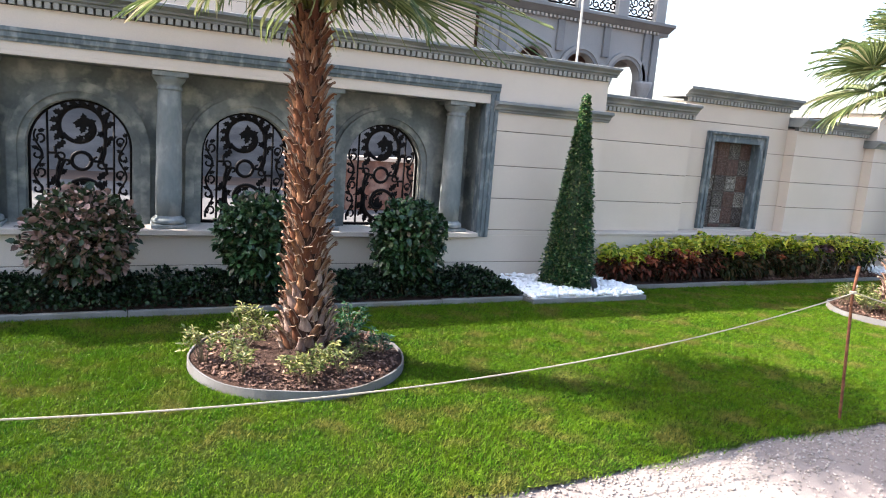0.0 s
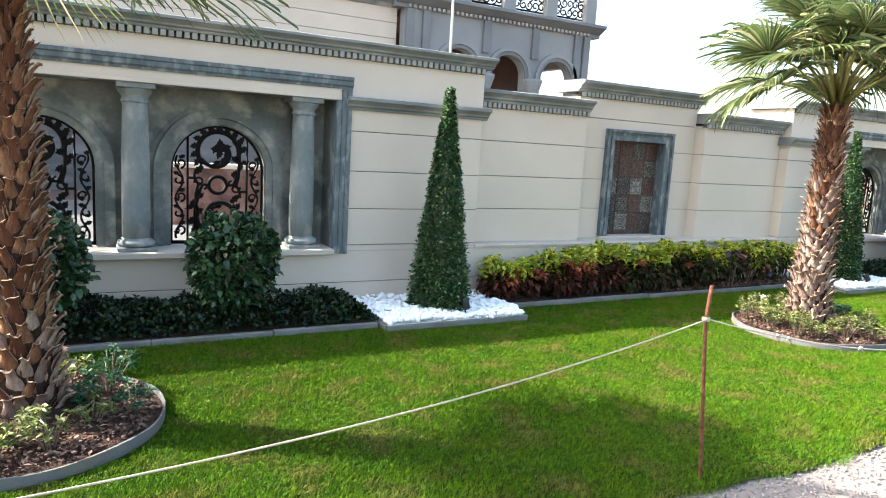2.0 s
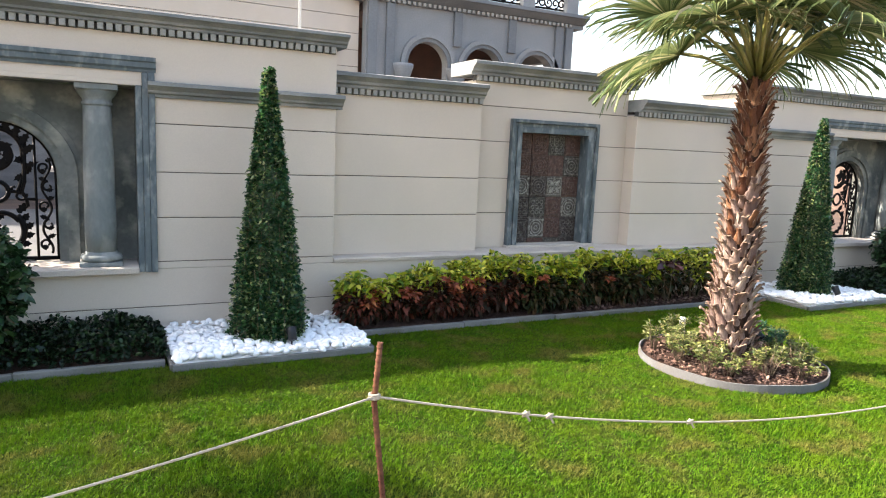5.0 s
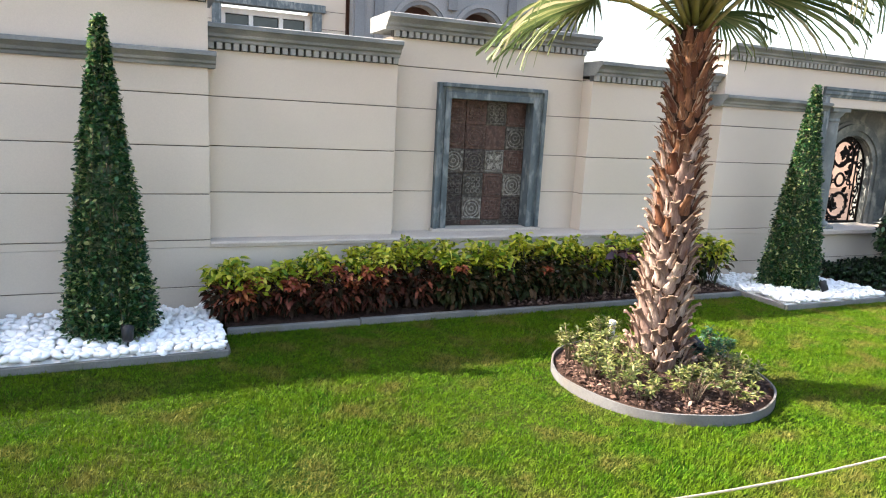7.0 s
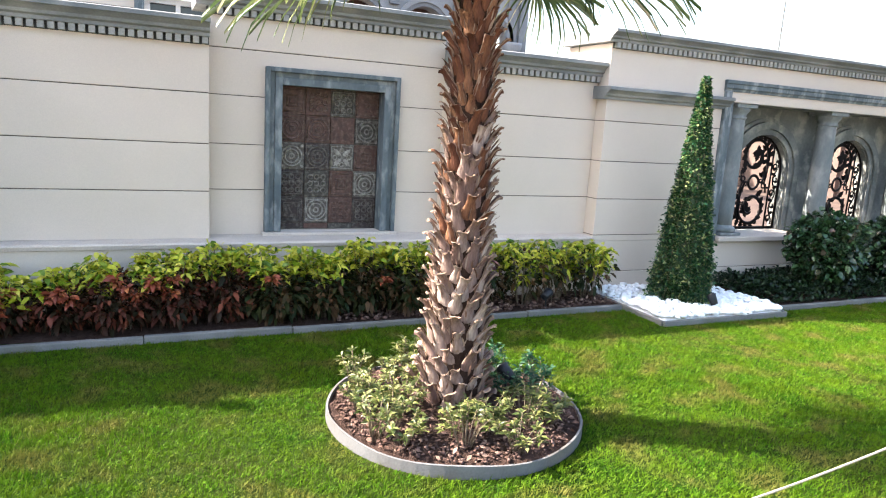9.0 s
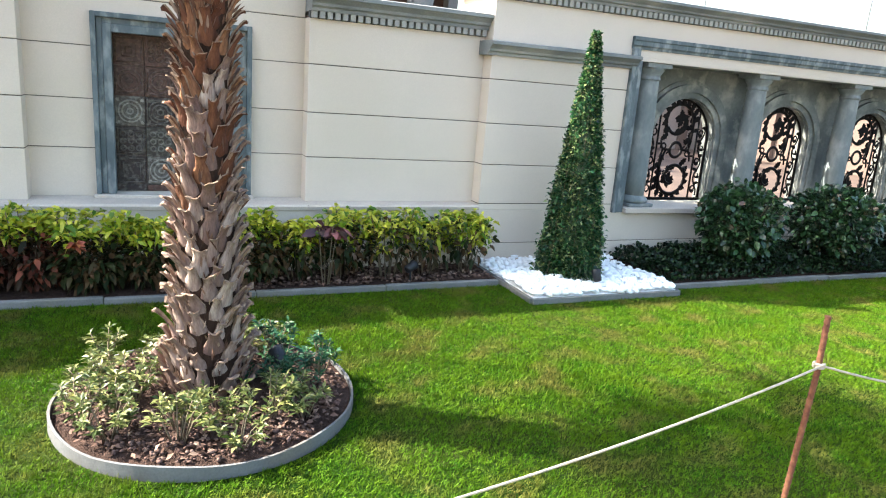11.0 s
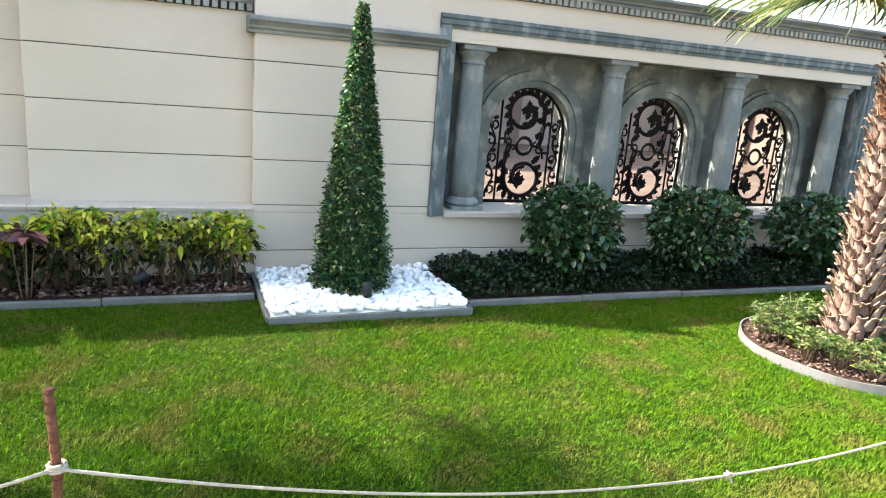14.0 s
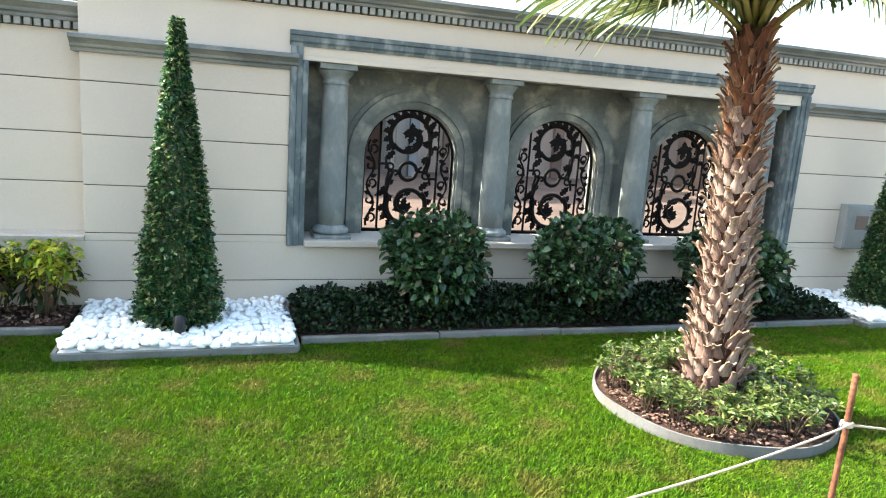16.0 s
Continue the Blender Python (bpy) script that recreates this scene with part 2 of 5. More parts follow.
BRICKRED = material("red_block", (0.19, 0.09, 0.063), 0.9, second=(0.075, 0.042, 0.034), scale=4, stain=(0.3, 0.2, 0.16), stain_scale=3, fine=30)
# reddish brown, darkened for the shade inside the portico
DARKIN = material("shaded_interior", (0.14, 0.075, 0.055), 0.9, second=(0.09, 0.06, 0.05), scale=2)


# ---- building helpers ----
def part(name, src, mat, parent=None, label="", m=None):
    """Links a bmesh or a mesh as one object under a thing."""
    if isinstance(src, bmesh.types.BMesh):
        me = bpy.data.meshes.new(name)
        src.normal_update()
        src.to_mesh(me)
        src.free()
    else:
        me = src
    if not me.materials:
        me.materials.append(mat)
    ob = new(name, me)
    if parent is not None:
        ob.parent = parent
    if m is not None:
        ob.matrix_basis = m
    if label:
        ob["label"] = label
    return ob


def thing(name, m, label, category, group="", kind=""):
    e = new(name)
    e.empty_display_size = 0.1
    e.matrix_basis = m
    return tagged(e, label, category, group, kind)


def box(bm, x0, x1, y0, y1, z0, z1, bevel=0.0):
    r = bmesh.ops.create_cube(bm, size=1, matrix=Matrix.Translation(((x0 + x1) / 2, (y0 + y1) / 2, (z0 + z1) / 2)) @ Matrix.Diagonal((abs(x1 - x0), abs(y1 - y0), abs(z1 - z0), 1)))
    if bevel:
        es = list({e for v in r["verts"] for e in v.link_edges})
        bmesh.ops.bevel(bm, geom=es, offset=bevel, segments=1, affect="EDGES")
    return bm


def boxes(*bs, bevel=0.0):
    bm = bmesh.new()
    for b in bs:
        box(bm, *b, bevel=bevel)
    return bm


def prism(profile, x0, x1):
    """A run along x of a closed (y, z) outline."""
    bm = bmesh.new()
    a = [bm.verts.new((x0, y, z)) for y, z in profile]
    b = [bm.verts.new((x1, y, z)) for y, z in profile]
    n = len(profile)
    for i in range(n):
        bm.faces.new((a[i], a[(i + 1) % n], b[(i + 1) % n], b[i]))
    bm.faces.new(a[::-1])
    bm.faces.new(b)
    bmesh.ops.recalc_face_normals(bm, faces=bm.faces[:])
    return bm


def lathe(profile, n=24, bm=None, cx=0.0, cy=0.0):
    """A turned solid from (radius, z)."""
    bm = bm or bmesh.new()
    rings = [[bm.verts.new((cx + r * math.cos(2 * math.pi * i / n), cy + r * math.sin(2 * math.pi * i / n), z)) for i in range(n)] for r, z in profile]
    for a, b in zip(rings, rings[1:]):
        for i in range(n):
            f = bm.faces.new((a[i], a[(i + 1) % n], b[(i + 1) % n], b[i]))
            f.smooth = True
    bm.faces.new(rings[0][::-1])
    bm.faces.new(rings[-1])
    return bm


def tube(pts, r, n=6, bm=None, r1=None, flat=1.0):
    """A round bar along points; r to r1; flat squeezes it along y."""
    bm = bm or bmesh.new()
    pts = [Vector(p) for p in pts]
    r1 = r if r1 is None else r1
    rings = []
    for i, p in enumerate(pts):
        d = (pts[min(i + 1, len(pts) - 1)] - pts[max(i - 1, 0)]).normalized()
        u = d.cross(Vector((0, 1, 0)))
        if u.length < 0.1:
            u = d.cross(Vector((1, 0, 0)))
        u.normalize()
        v = d.cross(u).normalized()
        k = r + (r1 - r) * i / max(1, len(pts) - 1)
        rings.append([bm.verts.new(p + (u * math.cos(2 * math.pi * j / n) + v * (math.sin(2 * math.pi * j / n) * flat)) * k) for j in range(n)])
    for a, b in zip(rings, rings[1:]):
        for j in range(n):
            bm.faces.new((a[j], a[(j + 1) % n], b[(j + 1) % n], b[j])).smooth = True
    bm.faces.new(rings[0][::-1])
    bm.faces.new(rings[-1])
    return bm


def soup(name, verts, faces, smooth=False):
    """A mesh from arrays of vertices and equal-sized faces."""
    me = bpy.data.meshes.new(name)
    verts, faces = np.asarray(verts, dtype=np.float32), np.asarray(faces, dtype=np.int32)
    k = faces.shape[1]
    me.vertices.add(len(verts))
    me.vertices.foreach_set("co", verts.ravel())
    me.loops.add(faces.size)
    me.loops.foreach_set("vertex_index", faces.ravel())
    me.polygons.add(len(faces))
    me.polygons.foreach_set("loop_start", np.arange(0, faces.size, k, dtype=np.int32))
    me.update(calc_edges=True)
    if smooth:
        me.polygons.foreach_set("use_smooth", np.ones(len(faces), dtype=bool))
    return me


rng = np.random.default_rng(7)


def leaves(name, pos, out, size, width=0.45, droop=0.25, fold=0.25, spread=0.7, up=0.3):
    """Many leaves: each a folded blade of four triangles, growing from pos along its outward direction, jittered."""
    n = len(pos)
    pos, out = np.asarray(pos, float), np.asarray(out, float)
    d = out + rng.normal(0, spread, (n, 3)) + np.array([0, 0, up])
    d /= np.linalg.norm(d, axis=1)[:, None] + 1e-9
    side = np.cross(d, rng.normal(0, 1, (n, 3)) * 0.5 + np.array([0, 0, 1.0]))
    side /= np.linalg.norm(side, axis=1)[:, None] + 1e-9
    nor = np.cross(side, d)
    L = (size * rng.uniform(0.65, 1.25, n))[:, None]
    W = L * width * 0.5
    dn = np.array([0, 0, -1.0])
    tip = pos + d * L + dn * L * droop
    i = np.arange(n)[:, None]
    if size < 0.05:
        mid = pos + d * L * 0.5
        v = np.stack([pos, mid + side * W + nor * W * fold, tip, mid - side * W + nor * W * fold, mid], 1).reshape(-1, 3)
        f = np.concatenate([i * 5 + np.array([t]) for t in ((0, 1, 4), (1, 2, 4), (2, 3, 4), (3, 0, 4))], 0)
    else:
        # larger leaves: an oval blade folded along its rib and curving down
        m1 = pos + d * L * 0.32 + dn * L * droop * 0.06
        m2 = pos + d * L * 0.7 + dn * L * droop * 0.4
        v = np.stack([pos, m1 + side * W + nor * W * fold, m1, m1 - side * W + nor * W * fold, m2 + side * W * 0.8 + nor * W * fold, m2, m2 - side * W * 0.8 + nor * W * fold, tip], 1).reshape(-1, 3)
        f = np.concatenate([i * 8 + np.array([t]) for t in ((0, 1, 2), (0, 2, 3), (1, 4, 5), (1, 5, 2), (2, 5, 6), (2, 6, 3), (4, 7, 5), (5, 7, 6))], 0)
    return soup(name, v, f)

# ---- plan ----
MID = 7.952                      # the wall is mirrored about the tiled panel
PIER_Y, RECESS_Y, PANEL_Y, NICHE_Y, BACK_Y = 6.66, 6.812, 6.975, 7.03, 7.36
BASE_Z = 0.505
JOINTS = (0.912, 1.268, 1.64)
R_FRAME = (11.865, 16.83)
L_FRAME = (2 * MID - R_FRAME[1], 2 * MID - R_FRAME[0])
PIERS = [(L_FRAME[0] - 1.45, L_FRAME[0]), (L_FRAME[1], 5.467), (2 * MID - 5.467, R_FRAME[0]), (R_FRAME[1], R_FRAME[1] + 1.45)]
RECESSES = [(L_FRAME[0] - 3.2, L_FRAME[0] - 1.45), (5.467, 6.976), (2 * MID - 6.976, 2 * MID - 5.467), (R_FRAME[1] + 1.45, 21.5)]
PANEL = (6.976, 2 * MID - 6.976)
W0, W1 = RECESSES[0][0], RECESSES[-1][1]

# ---- ground ----
g = soup("ground", [(-900, -900, -0.1), (900, -900, -0.1), (900, 900, -0.1), (-900, 900, -0.1)], [(0, 1, 2, 3)])
tagged(part("ground", g, GRAVEL), "wide flat sandy ground around the garden", "ground", kind="structure")


def sheet(x0, x1, edge0, edge1, z, nx, ny, wob=0.0):
    xs = np.linspace(x0, x1, nx)
    v, f = [], []
    for i, x in enumerate(xs):
        a, b = edge0(x), edge1(x)
        for j in range(ny):
            y = a + (b - a) * j / (ny - 1)
            v.append((x, y, z + wob * noise.noise((x * 0.8, y * 0.8, 3))))
    for i in range(nx - 1):
        for j in range(ny - 1):
            k = i * ny + j
            f.append((k, k + ny, k + ny + 1, k + 1))
    return v, f


def lawn_edge(x):
    return 2.66 + 0.03 * math.sin(x * 2.1) + 0.05 * noise.noise((x * 3.0, 0, 0)) + 0.025 * noise.noise((x * 11.0, 5, 0))


v, f = sheet(-6, 22, lawn_edge, lambda x: 6.7, -0.017, 420, 30, 0.003)
lawn = tagged(part("lawn", soup("lawn", v, f, True), LAWN), "green clipped lawn between the path and the wall", "lawn", kind="structure")
v, f = sheet(-12, 28, lambda x: -6.0, lambda x: 2.8, -0.035, 160, 60, 0.012)
path = tagged(part("path", soup("path", v, f, True), GRAVEL), "pale compacted gravel path beside the lawn", "path", kind="structure")
v, f = sheet(-14, 34, lambda x: 7.3, lambda x: 19.45, 0.06, 40, 20, 0.0)
tagged(part("yard", soup("yard", v, f), PAVING), "sunlit beige paved yard behind the garden wall", "yard", kind="structure")

# ---- garden wall ----
wall = thing("wall_garden", Matrix(), "beige rendered garden wall with grooved courses and grey mouldings", "wall", kind="structure")


def courses(x0, x1, y, z0, z1, joints, back=BACK_Y, bevel=0.003):
    """Rendered courses with recessed dark joints over a backing."""
    part("backing", boxes((x0 + 0.004, x1 - 0.004, y + 0.012, back, z0, z1 - 0.002)), JOINT, wall)
    zs = [z0, *joints, z1]
    for i, (a, b) in enumerate(zip(zs, zs[1:])):
        lo, hi = a + (0.0035 if i else 0), b - (0.0035 if i < len(zs) - 2 else 0)
        part("panel", boxes((x0, x1, y, back + 0.003, lo, hi), bevel=bevel), STUCCO, wall)


CORNICE_SHAPE = [(0.0, 0.0), (-0.025, 0.0), (-0.03, 0.03), (-0.055, 0.045), (-0.06, 0.07), (-0.1, 0.11), (-0.115, 0.115), (-0.115, 0.15), (-0.09, 0.16)]


def cornice(name, x0, x1, y, z, h=0.15, deep=1.0, over=0.0, back=BACK_Y, mat=None, under=None):
    k = h / 0.16
    prof = [(y + deep * a, z + k * b) for a, b in CORNICE_SHAPE] + [(back, z + 0.16 * k), (back, z)]
    ob = part(name, prism(prof, x0 - over, x1 + over), mat or CORNICE, wall)
    return ob


dentil_mesh = bpy.data.meshes.new("dentil")
bm = boxes((-0.0205, 0.0205, -0.04, 0.0, 0.0, 0.05), bevel=0.002)
bm.to_mesh(dentil_mesh)
bm.free()


def dentils(x0, x1, y, z):
    n = int((x1 - x0) / 0.06)
    # dark strip behind the dentils paints the shade of their gaps
    part("dentil_band", boxes((x0, x1, y - 0.006, y + 0.05, z - 0.004, z + 0.052)), SHADOWGAP, wall)
    for i in range(n):
        part("dentil", dentil_mesh, DENTIL, wall, m=pose(x0 + (i + 0.5) * (x1 - x0) / n, y - 0.004, z))


# plinth under everything
courses(W0, W1, PIER_Y, -0.1, BASE_Z, (0.2,))
for x0, x1 in PIERS:
    courses(x0, x1, PIER_Y, BASE_Z + 0.002, 1.835, (0.563, *JOINTS))
    cornice("pier_cornice", x0, x1, PIER_Y, 1.835, 0.115, 0.95, 0.05 if x1 < 11.9 and x0 > 4 else 0.02, back=PIER_Y + 0.3)
# upper wall over windows and piers
for x0, x1 in ((PIERS[0][0], PIERS[1][1]), (PIERS[2][0], PIERS[3][1])):
    part("upper_wall", boxes((x0, x1, PIER_Y + 0.002, BACK_Y, 1.95, 2.335)), STUCCO, wall)
    dentils(x0 + 0.01, x1 - 0.01, PIER_Y, 2.293)
    cornice("top_cornice", x0, x1, PIER_Y - 0.03, 2.343, 0.105, 1.0, 0.07)
for x0, x1 in RECESSES:
    courses(x0, x1, RECESS_Y, BASE_Z + 0.045, 1.99, JOINTS)
    if 5 < x0 < 18:
        dentils(x0, x1, RECESS_Y, 1.985)
    cornice("recess_cornice", x0, x1, RECESS_Y - 0.03, 2.035, 0.13, 0.95, 0.0)
    part("ledge", prism([(PIER_Y - 0.015, BASE_Z + 0.002), (PIER_Y - 0.02, BASE_Z + 0.03), (PIER_Y - 0.005, BASE_Z + 0.042), (RECESS_Y + 0.1, BASE_Z + 0.05), (RECESS_Y + 0.1, BASE_Z + 0.002)], x0 + 0.002, x1), LEDGE, wall)
x0, x1 = PANEL
PC = 7.96                        # middle of the tiled panel, whose niche goes into the wall
courses(x0, PC - 0.5, PANEL_Y, BASE_Z + 0.045, 1.985, JOINTS, bevel=0)
courses(PC + 0.5, x1, PANEL_Y, BASE_Z + 0.045, 1.985, JOINTS, bevel=0)
courses(PC - 0.5, PC + 0.5, PANEL_Y, 1.82, 1.985, (), bevel=0)
courses(x0, x1, PANEL_Y, 1.992, 2.23, ())
part("backing", boxes((x0 + 0.004, x1 - 0.004, PANEL_Y + 0.012, BACK_Y, 1.9851, 1.9919)), JOINT, wall)
courses(PC - 0.499, PC + 0.499, PANEL_Y, BASE_Z + 0.045, 0.574, ())
part("niche_back", boxes((PC - 0.499, PC + 0.499, PANEL_Y + 0.125, BACK_Y, 0.575, 1.819)), JOINT, wall)
part("ledge", prism([(PIER_Y - 0.015, BASE_Z + 0.002), (PIER_Y - 0.02, BASE_Z + 0.03), (PIER_Y - 0.005, BASE_Z + 0.042), (PANEL_Y + 0.1, BASE_Z + 0.05), (PANEL_Y + 0.1, BASE_Z + 0.002)], x0 + 0.002, x1 - 0.002), LEDGE, wall)
dentils(x0, x1, PANEL_Y, 2.225)
cornice("panel_cornice", x0, x1, PANEL_Y - 0.03, 2.275, 0.13, 1.1, 0.08)


def arch_points(cx, hw, zs, z0, n=20):
    pts = [(cx - hw, z0)]
    pts += [(cx - hw * math.cos(math.pi * i / n), zs + hw * math.sin(math.pi * i / n)) for i in range(n + 1)]
    return pts + [(cx + hw, z0)]


def arch_wall(bm, xa, xb, z0, z1, cx, hw, zs, y0, y1):
    """A wall panel from xa to xb with an arched opening through it."""
    inner = arch_points(cx, hw, zs, z0)
    outer = []
    for i, (x, z) in enumerate(inner):
        if i in (0, len(inner) - 1):
            outer.append((xa if i == 0 else xb, z0))
        else:
            dx, dz = x - cx, max(z - zs, 0)
            k = min((cx - xa if dx < 0 else xb - cx) / max(abs(dx), 1e-6), (z1 - zs) / max(dz, 1e-6))
            outer.append((cx + dx * k, zs + dz * k))
    # the two upper corners
    grid = []
    for y in (y0, y1):
        a = [bm.verts.new((x, y, z)) for x, z in inner]
        b = [bm.verts.new((x, y, z)) for x, z in outer]
        c = [bm.verts.new((xa, y, z1)), bm.verts.new((xb, y, z1))]
        for i in range(len(inner) - 1):
            bm.faces.new((a[i], a[i + 1], b[i + 1], b[i]))
            p, q = outer[i], outer[i + 1]
            if p[0] == xa and q[1] > z1 - 1e-4 and q[0] > xa + 1e-6:
                bm.faces.new((b[i], b[i + 1], c[0]))
            if q[0] > xb - 1e-4 and p[1] > z1 - 1e-4 and p[0] < xb - 1e-4:
                bm.faces.new((b[i], b[i + 1], c[1]))
        grid.append(a)
    for i in range(len(inner) - 1):
        bm.faces.new((grid[0][i], grid[0][i + 1], grid[1][i + 1], grid[1][i])).smooth = False
    return bm


def arch_band(cx, r0, r1, zs, z0, y0, y1, n=20):
    """A raised band round an arch."""
    bm = bmesh.new()
    ins, outs = arch_points(cx, r0, zs, z0, n), arch_points(cx, r1, zs, z0, n)
    rows = [[bm.verts.new((x, y, z)) for x, z in pts] for pts, y in ((ins, y1), (ins, y0 + 0.004), (ins, y0), (outs, y0), (outs, y1))]
    for a, b in zip(rows, rows[1:]):
        for i in range(len(ins) - 1):
            bm.faces.new((a[i], a[i + 1], b[i + 1], b[i]))
    bmesh.ops.recalc_face_normals(bm, faces=bm.faces[:])
    return bm


# ---- grille ----
def spiral(cx, cz, r0, r1, a0, a1, n=14, y=0.0):
    return [(cx + (r0 + (r1 - r0) * i / n) * math.cos(radians(a0 + (a1 - a0) * i / n)), y, cz + (r0 + (r1 - r0) * i / n) * math.sin(radians(a0 + (a1 - a0) * i / n))) for i in range(n + 1)]


def leaf_shape(bm, x, z, ang, length, wide, y=0.0):
    """A flat cut iron leaf with a ragged edge."""
    c, s = math.cos(radians(ang)), math.sin(radians(ang))
    out = [(0, 0.2), (0.12, 0.75), (0.26, 0.5), (0.4, 1.0), (0.52, 0.6), (0.68, 0.75), (0.76, 0.35), (1.0, 0.0)]
    pts = [(t * length, w * wide / 2) for t, w in out] + [(t * length, -w * wide / 2) for t, w in reversed(out[:-1])]
    for yy in (y - 0.006, y + 0.006):
        vs = [bm.verts.new((x + c * u - s * w, yy, z + s * u + c * w)) for u, w in pts]
        mid = [bm.verts.new((x + c * t * length, yy, z + s * t * length)) for t in (0.0, 0.5)]
        n = len(vs)
        for i in range(n):
            k = mid[0] if pts[i][0] + pts[(i + 1) % n][0] < 0.5 * length else mid[1]
            bm.faces.new((vs[i], vs[(i + 1) % n], k))
        bm.faces.new((mid[0], vs[2], mid[1])), bm.faces.new((mid[0], mid[1], vs[-3]))


def grille_parts():
    """Arched frame, two bars, a ring with a leafy scroll above and its half-turned copy below, a vine along each side."""
    H, HW, RZ = 0.67, 0.402, 0.54
    frame_b = bmesh.new()
    tube([(x, 0, z) for x, z in arch_points(0, HW, H, 0.0, 18)], 0.014, 5, frame_b)
    tube([(-HW, 0, 0.012), (HW, 0, 0.012)], 0.018, 5, frame_b)
    bars = [tube([(s * 0.262, 0, 0), (s * 0.262, 0, H + 0.3)], 0.011, 5) for s in (-1, 1)]
    scroll = bmesh.new()
    tube(spiral(0, RZ, 0.078, 0.078, 0, 360, 24), 0.017, 6, scroll, flat=0.7)
    foliage = []

    def half(turn, size):
        def at(x, z):
            return (turn * x * size, RZ + turn * z * size)

        def bar(pts, r0, r1):
            tube([(at(x, z)[0], 0.004 * turn, at(x, z)[1]) for x, z in pts], r0, 6, scroll, r1, flat=0.6)

        def put(x, z, ang, length, wide):
            leaf = bmesh.new()
            foliage.append(leaf)
            u, w = at(x, z)
            leaf_shape(leaf, u, w, ang + (0 if turn > 0 else 180), length * size, wide * size, -0.02 + 0.0011 * len(foliage))

        def arc(cx, cz, r0, r1, a0, a1, n=20):
            return [(p[0], p[2]) for p in spiral(cx, cz, r0, r1, a0, a1, n)]

        # the great C from the lower left over the top and down the other side to a small curl
        big = arc(0.0, 0.305, 0.175, 0.185, 222, -20, 24)
        bar(big, 0.024, 0.019)
        bar([big[-1], (0.195, 0.19), (0.175, 0.1), (0.15, 0.03), (0.13, -0.005), (0.1, 0.0), (0.1, 0.03), (0.125, 0.04)], 0.018, 0.01)
        # the inner leaf stem, curling to the middle
        inner = arc(0.005, 0.305, 0.165, 0.05, 205, 480, 24)
        bar(inner, 0.02, 0.013)
        for i in range(2, 24, 2):
            x, z = big[i]
            out = math.degrees(math.atan2(z - 0.305, x))
            put(x, z, out + 35, 0.085 if i < 12 else 0.11, 0.065)
        for i in range(4, 23, 3):
            x, z = inner[i]
            out = math.degrees(math.atan2(z - 0.305, x))
            put(x, z, out + 150, 0.09, 0.07)
        for a in (20, 100, 180, 250):
            put(0.03, 0.33, a, 0.1, 0.07)
        put(0.2, 0.2, 20, 0.1, 0.05)
        put(0.2, 0.26, 200, 0.09, 0.06)
        put(0.18, 0.13, 215, 0.08, 0.055)
        put(-0.13, 0.17, 225, 0.12, 0.07)
        # a leafy upright beside the ring, tied to the bar
        bar([(-0.21, 0.12), (-0.2, 0.06), (-0.17, 0.0), (-0.19, -0.08), (-0.195, -0.2), (-0.2, -0.42)], 0.012, 0.016)
        bar(arc(-0.16, 0.03, 0.045, 0.015, 200, -120, 12), 0.011, 0.009)
        for k in range(5):
            put(-0.195, -0.06 - 0.08 * k, 235 if k % 2 else -40, 0.085, 0.06)
        bar([(-0.075, 0.0), (-0.17, 0.0)], 0.012, 0.012)
        bar([(-0.19, 0.06), (-0.262, 0.06)], 0.012, 0.012)

    half(1, 1.0)
    half(-1, 0.98)
    side = []
    for s in (-1, 1):
        b = bmesh.new()
        tube([(s * (0.333 + 0.032 * math.sin(z * 19)), 0, z) for z in np.linspace(0.05, 0.8, 34)], 0.011, 5, b, 0.009, flat=0.7)
        for k in range(5):
            zc, d = 0.13 + k * 0.15, (1 if k % 2 else -1)
            tube(spiral(s * (0.333 + 0.012 * d), zc, 0.045, 0.014, 90 * d, 90 * d + 330 * s * d, 14), 0.011, 5, b, 0.009, flat=0.7)
            leaf_shape(b, s * 0.333, zc + 0.05, 90 + 70 * d, 0.06, 0.045, 0.004)
            leaf_shape(b, s * 0.333, zc - 0.03, 90 - 80 * d, 0.05, 0.04, -0.004)
        side.append(b)
    return [("frame", frame_b)] + [("bar", b) for b in bars] + [("scroll", scroll), *(("leaf_ornament", b) for b in foliage)] + [("side_scroll", b) for b in side]


GRILLE = []
for nm, b in grille_parts():
    me = bpy.data.meshes.new(nm)
    b.normal_update()
    b.to_mesh(me)
    b.free()
    GRILLE.append((nm, me))


def column(x):
    c = thing("column", pose(x, 6.825, BASE_Z + 0.028), "round grey cement column with plain capital and base", "column", "columns in the window niches")
    part("shaft", lathe([(0.108, 0.085), (0.112, 0.3), (0.108, 0.8), (0.098, 1.2), (0.098, 1.23)], 28), COLUMN, c)
    part("base", lathe([(0.125, 0.03), (0.145, 0.04), (0.15, 0.06), (0.14, 0.08), (0.118, 0.088), (0.116, 0.1), (0.108, 0.105)], 28), COLUMN, c)
    part("plinth", boxes((-0.15, 0.15, -0.15, 0.15, 0, 0.03), bevel=0.004), COLUMN, c)
    part("capital", lathe([(0.1, 1.22), (0.108, 1.225), (0.108, 1.245), (0.1, 1.25), (0.102, 1.27), (0.13, 1.305), (0.14, 1.325), (0.14, 1.335)], 28), COLUMN, c)
    part("abacus", boxes((-0.146, 0.146, -0.146, 0.146, 1.335, 1.381), bevel=0.005), COLUMN, c)
    return c


